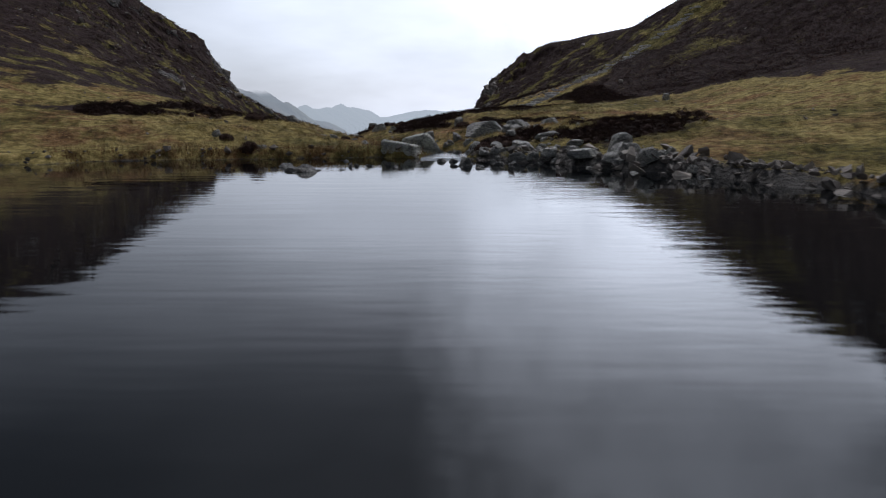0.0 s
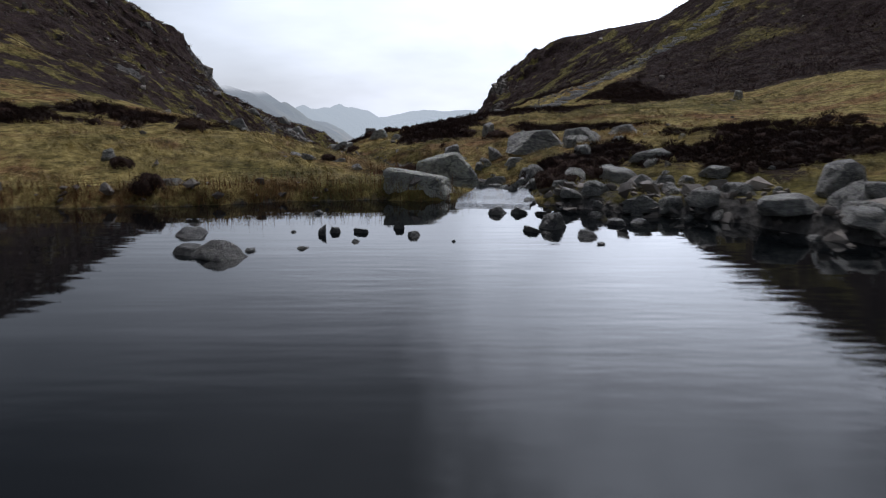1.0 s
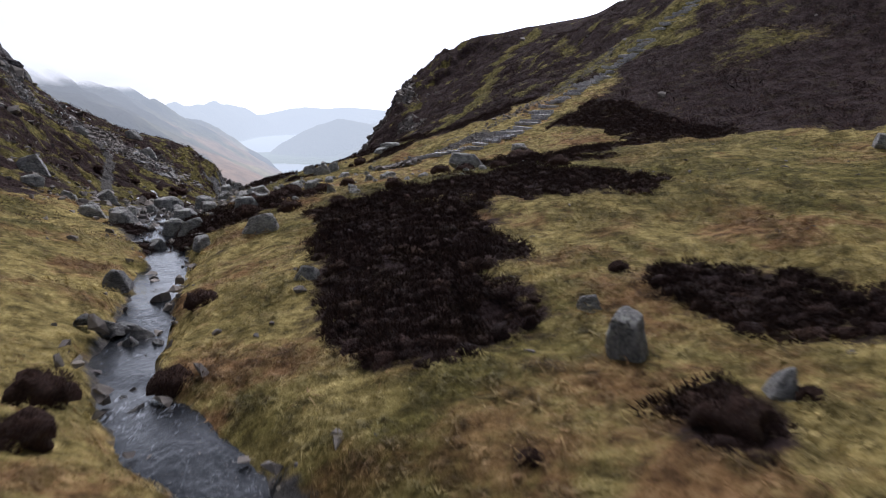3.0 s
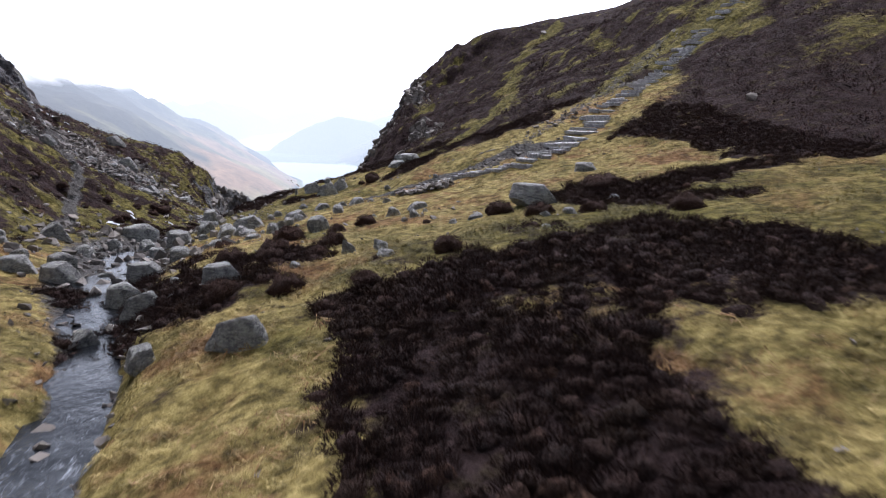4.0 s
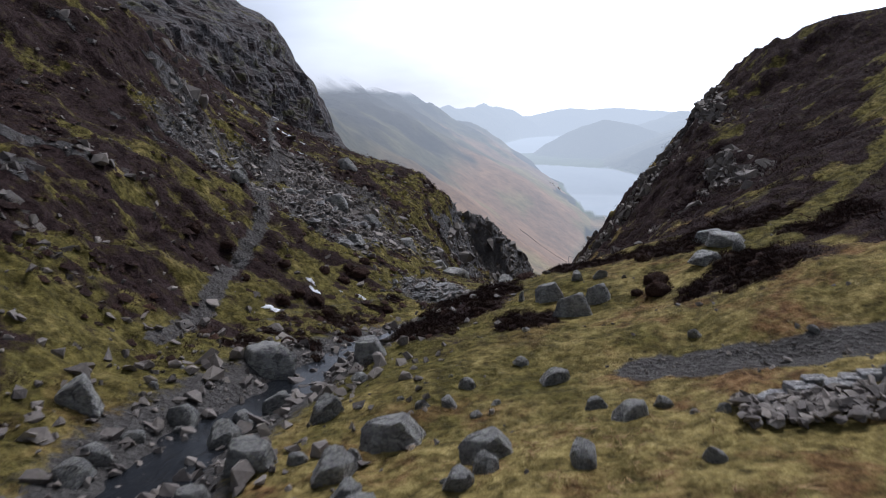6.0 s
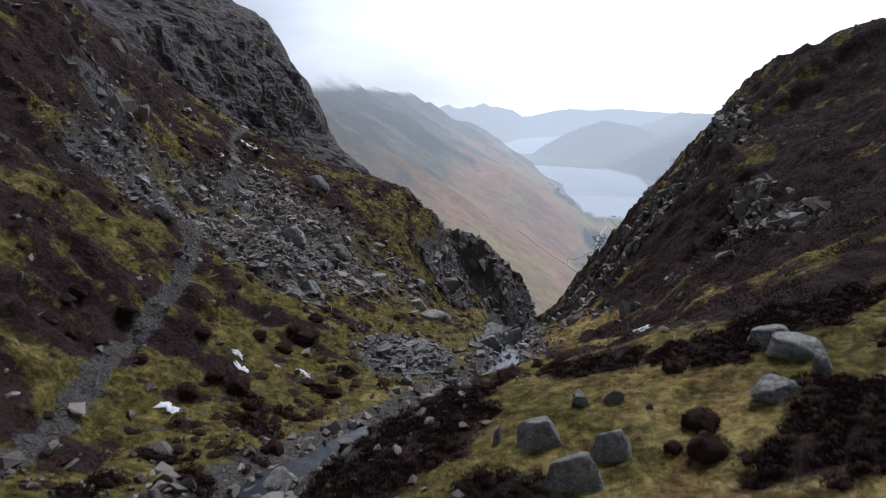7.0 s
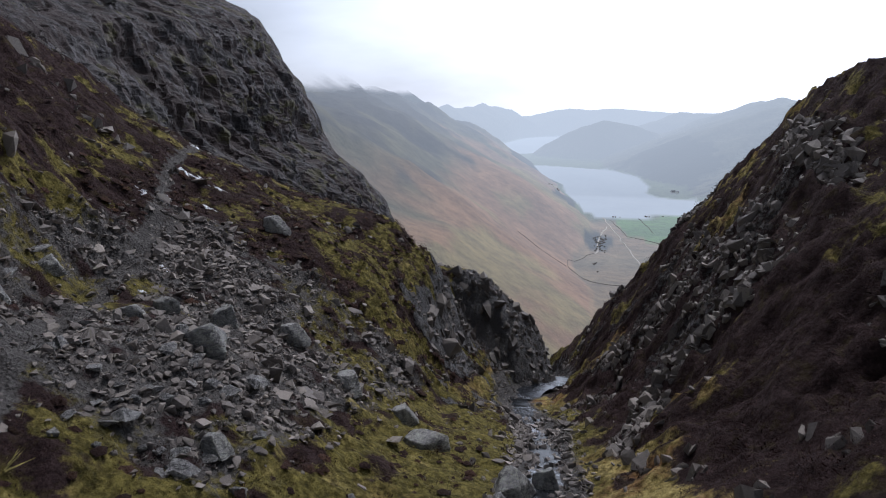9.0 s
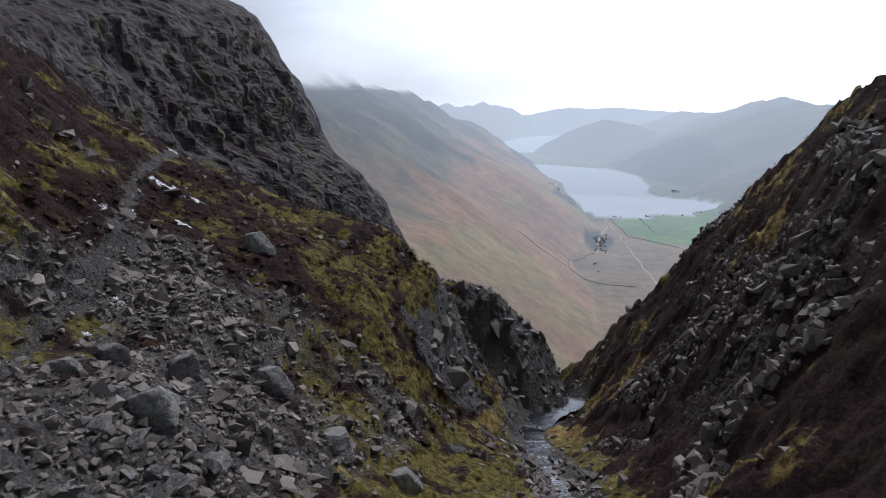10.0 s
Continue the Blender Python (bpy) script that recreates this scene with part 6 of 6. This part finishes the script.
hx, hy = scatter(16000, 4, 46, 58, 128, on_east)
heath("hill_heather", hx, hy, 0.3 * np.exp(rng.normal(0, 0.5, len(hx))), 0, 62, "dense dark heather covering the steep east fell", 0.75, 0.7, 2.2)
hx, hy = scatter(21000, -9, 30, 98, 200, lambda x, y: on_east(x, y) * ((x < 4) | (y > 128)))
heath("gorge_heather", hx, hy, 0.26 * np.exp(rng.normal(0, 0.5, len(hx))), 0, 54, "dark heather on the steep east wall of the gorge", 0.75, 0.7, 2.2)
hx, hy = scatter(15000, -75, -10, 60, 190, lambda x, y: (0.2 + smooth(cover(x, y)[0], 0.35, 0.6)) * (cover(x, y)[2] < 0.4) * (1 - 0.8 * cover(x, y)[1]) * 0.75)
heath("west_heather", hx, hy, 0.36 * np.exp(rng.normal(0, 0.35, len(hx))), 0, 60, "clumps of dark heather over the rocky west slope", 0.75, 0.75, 2.2)

hx, hy = scatter(9000, -46, -11.5, 86, 168, lambda x, y: (cover(x, y)[2] < 0.35) * (cover(x, y)[1] < 0.5) * (0.12 + 0.5 * smooth(fbm(x * 0.35, y * 0.35, 3, 191), 0.0, 0.5)))
heath("heather_clumps", hx, hy, np.minimum(0.55, 0.3 * np.exp(rng.normal(0, 0.4, len(hx)))), 1, 34, "scattered dark clumps of heather in hillside grass", 1.0, 0.9, 1.6)
hx, hy = scatter(2600, -42, -17, 132, 168, lambda x, y: (cover(x, y)[2] < 0.4) * (cover(x, y)[1] < 0.6) * (0.25 + 0.6 * smooth(fbm(x * 0.5, y * 0.5, 3, 193), -0.1, 0.4)))
heath("spur_clumps", hx, hy, np.minimum(0.7, 0.38 * np.exp(rng.normal(0, 0.4, len(hx)))), 1, 34, "dark heather clumps dotted over the grassy spur", 1.0, 0.9, 1.6)

BUSH_MESH, SPRIG_MESH = [], []
for k in range(5):
    v, f = dome(3, 70 + k)
    BUSH_MESH.append(raw_mesh("foliage", v, f, MOUND))
    co = sprigs(1700, 500 + k, 0.6, 0.8)
    SPRIG_MESH.append(raw_mesh("spray", co, np.arange(len(co)).reshape(-1, 3), HEATHER, flat=True))
BUSHES_SOUTH = [(1.75, 29.4, 1.2), (2.3, 30.2, 1.3), (1.6, 30.4, 1.0), (2.7, 29.2, 1.1), (1.9, 28.3, 0.8), (-1.95, 30.5, 0.9), (-7.4, 26.3, 0.97), (1.5, 28.4, 1.05), (-8.9, 28.5, 0.76), (3.2, 30.6, 1.04), (-4.9, 34.5, 0.64), (-9.4, 34.8, 1.25), (3, 38.6, 0.86), (2, 38.6, 0.56), (1.1, 40.4, 1.23), (-1.1, 40.5, 0.38), (2.3, 40.7, 0.45), (-6.8, 42.4, 0.97), (-7.2, 44.1, 1.2), (-5.7, 45.3, 0.98), (2.3, 46.1, 0.55), (-6, 50, 0.96), (-2.7, 59.1, 0.96), (-4.4, 60.2, 1.17), (-0.5, 60.6, 1.01), (-6.1, 60.9, 1.37)]
BUSHES_NORTH = [(6.4, 61.8, 1.46), (4.2, 62.9, 1.04), (3, 64.3, 1.23), (-3.3, 65.1, 1.08), (-6.4, 65.7, 1.39), (2.2, 66.1, 1.13), (-0.1, 67.1, 0.35), (-4.8, 68.8, 1.41), (7.1, 69.2, 2.2), (-3.1, 69.6, 0.86), (-4.8, 70, 1.4), (-2, 70.2, 0.97), (-7.6, 72.5, 1), (-5.1, 66.3, 1.31), (-3.8, 63.0, 0.99), (-5.1, 63.5, 0.96), (-0.2, 90.6, 1.3), (-1, 91, 0.59), (-15.5, 91.8, 0.77), (-0.2, 92, 1.25), (-0.5, 95.5, 0.91), (-5.6, 98.4, 1.92), (-17.8, 108.1, 2.18)]
BUSHES_WEST = [(-18.9, 98.6, 1.3), (-18.9, 100.7, 1.1), (-17.9, 100.9, 1.4), (-19.3, 105.9, 1.0), (-18.1, 106, 1.2), (-18.4, 108, 1.1), (-18, 110.2, 1.2), (-16.7, 99.6, 0.9), (-20.7, 103.1, 1.0), (-21.2, 99.1, 0.8), (-23.4, 101.4, 1.1), (-24.8, 100.3, 1.2), (-23.4, 98, 1.0), (-14.5, 103.5, 1.0), (-14, 96, 1.1)]
for x, y, w in BUSHES_SOUTH + BUSHES_NORTH + BUSHES_WEST:
    w = 0.85 * w
    k = rng.integers(5)
    b = new("heather_bush")
    b.matrix_world = pose(x, y, float(height(x, y)), 0, 0, rng.uniform(0, 360)) @ Matrix.Diagonal((w / 2.1, w / 2.1, min(0.5, w * 0.42), 1))
    part("foliage", BUSH_MESH[k], b)
    tagged(part("spray", SPRIG_MESH[k], b), kind="stuff")
    tagged(b, "low round bush of dark brown winter heather in grass", "heather bush", "heather bushes")
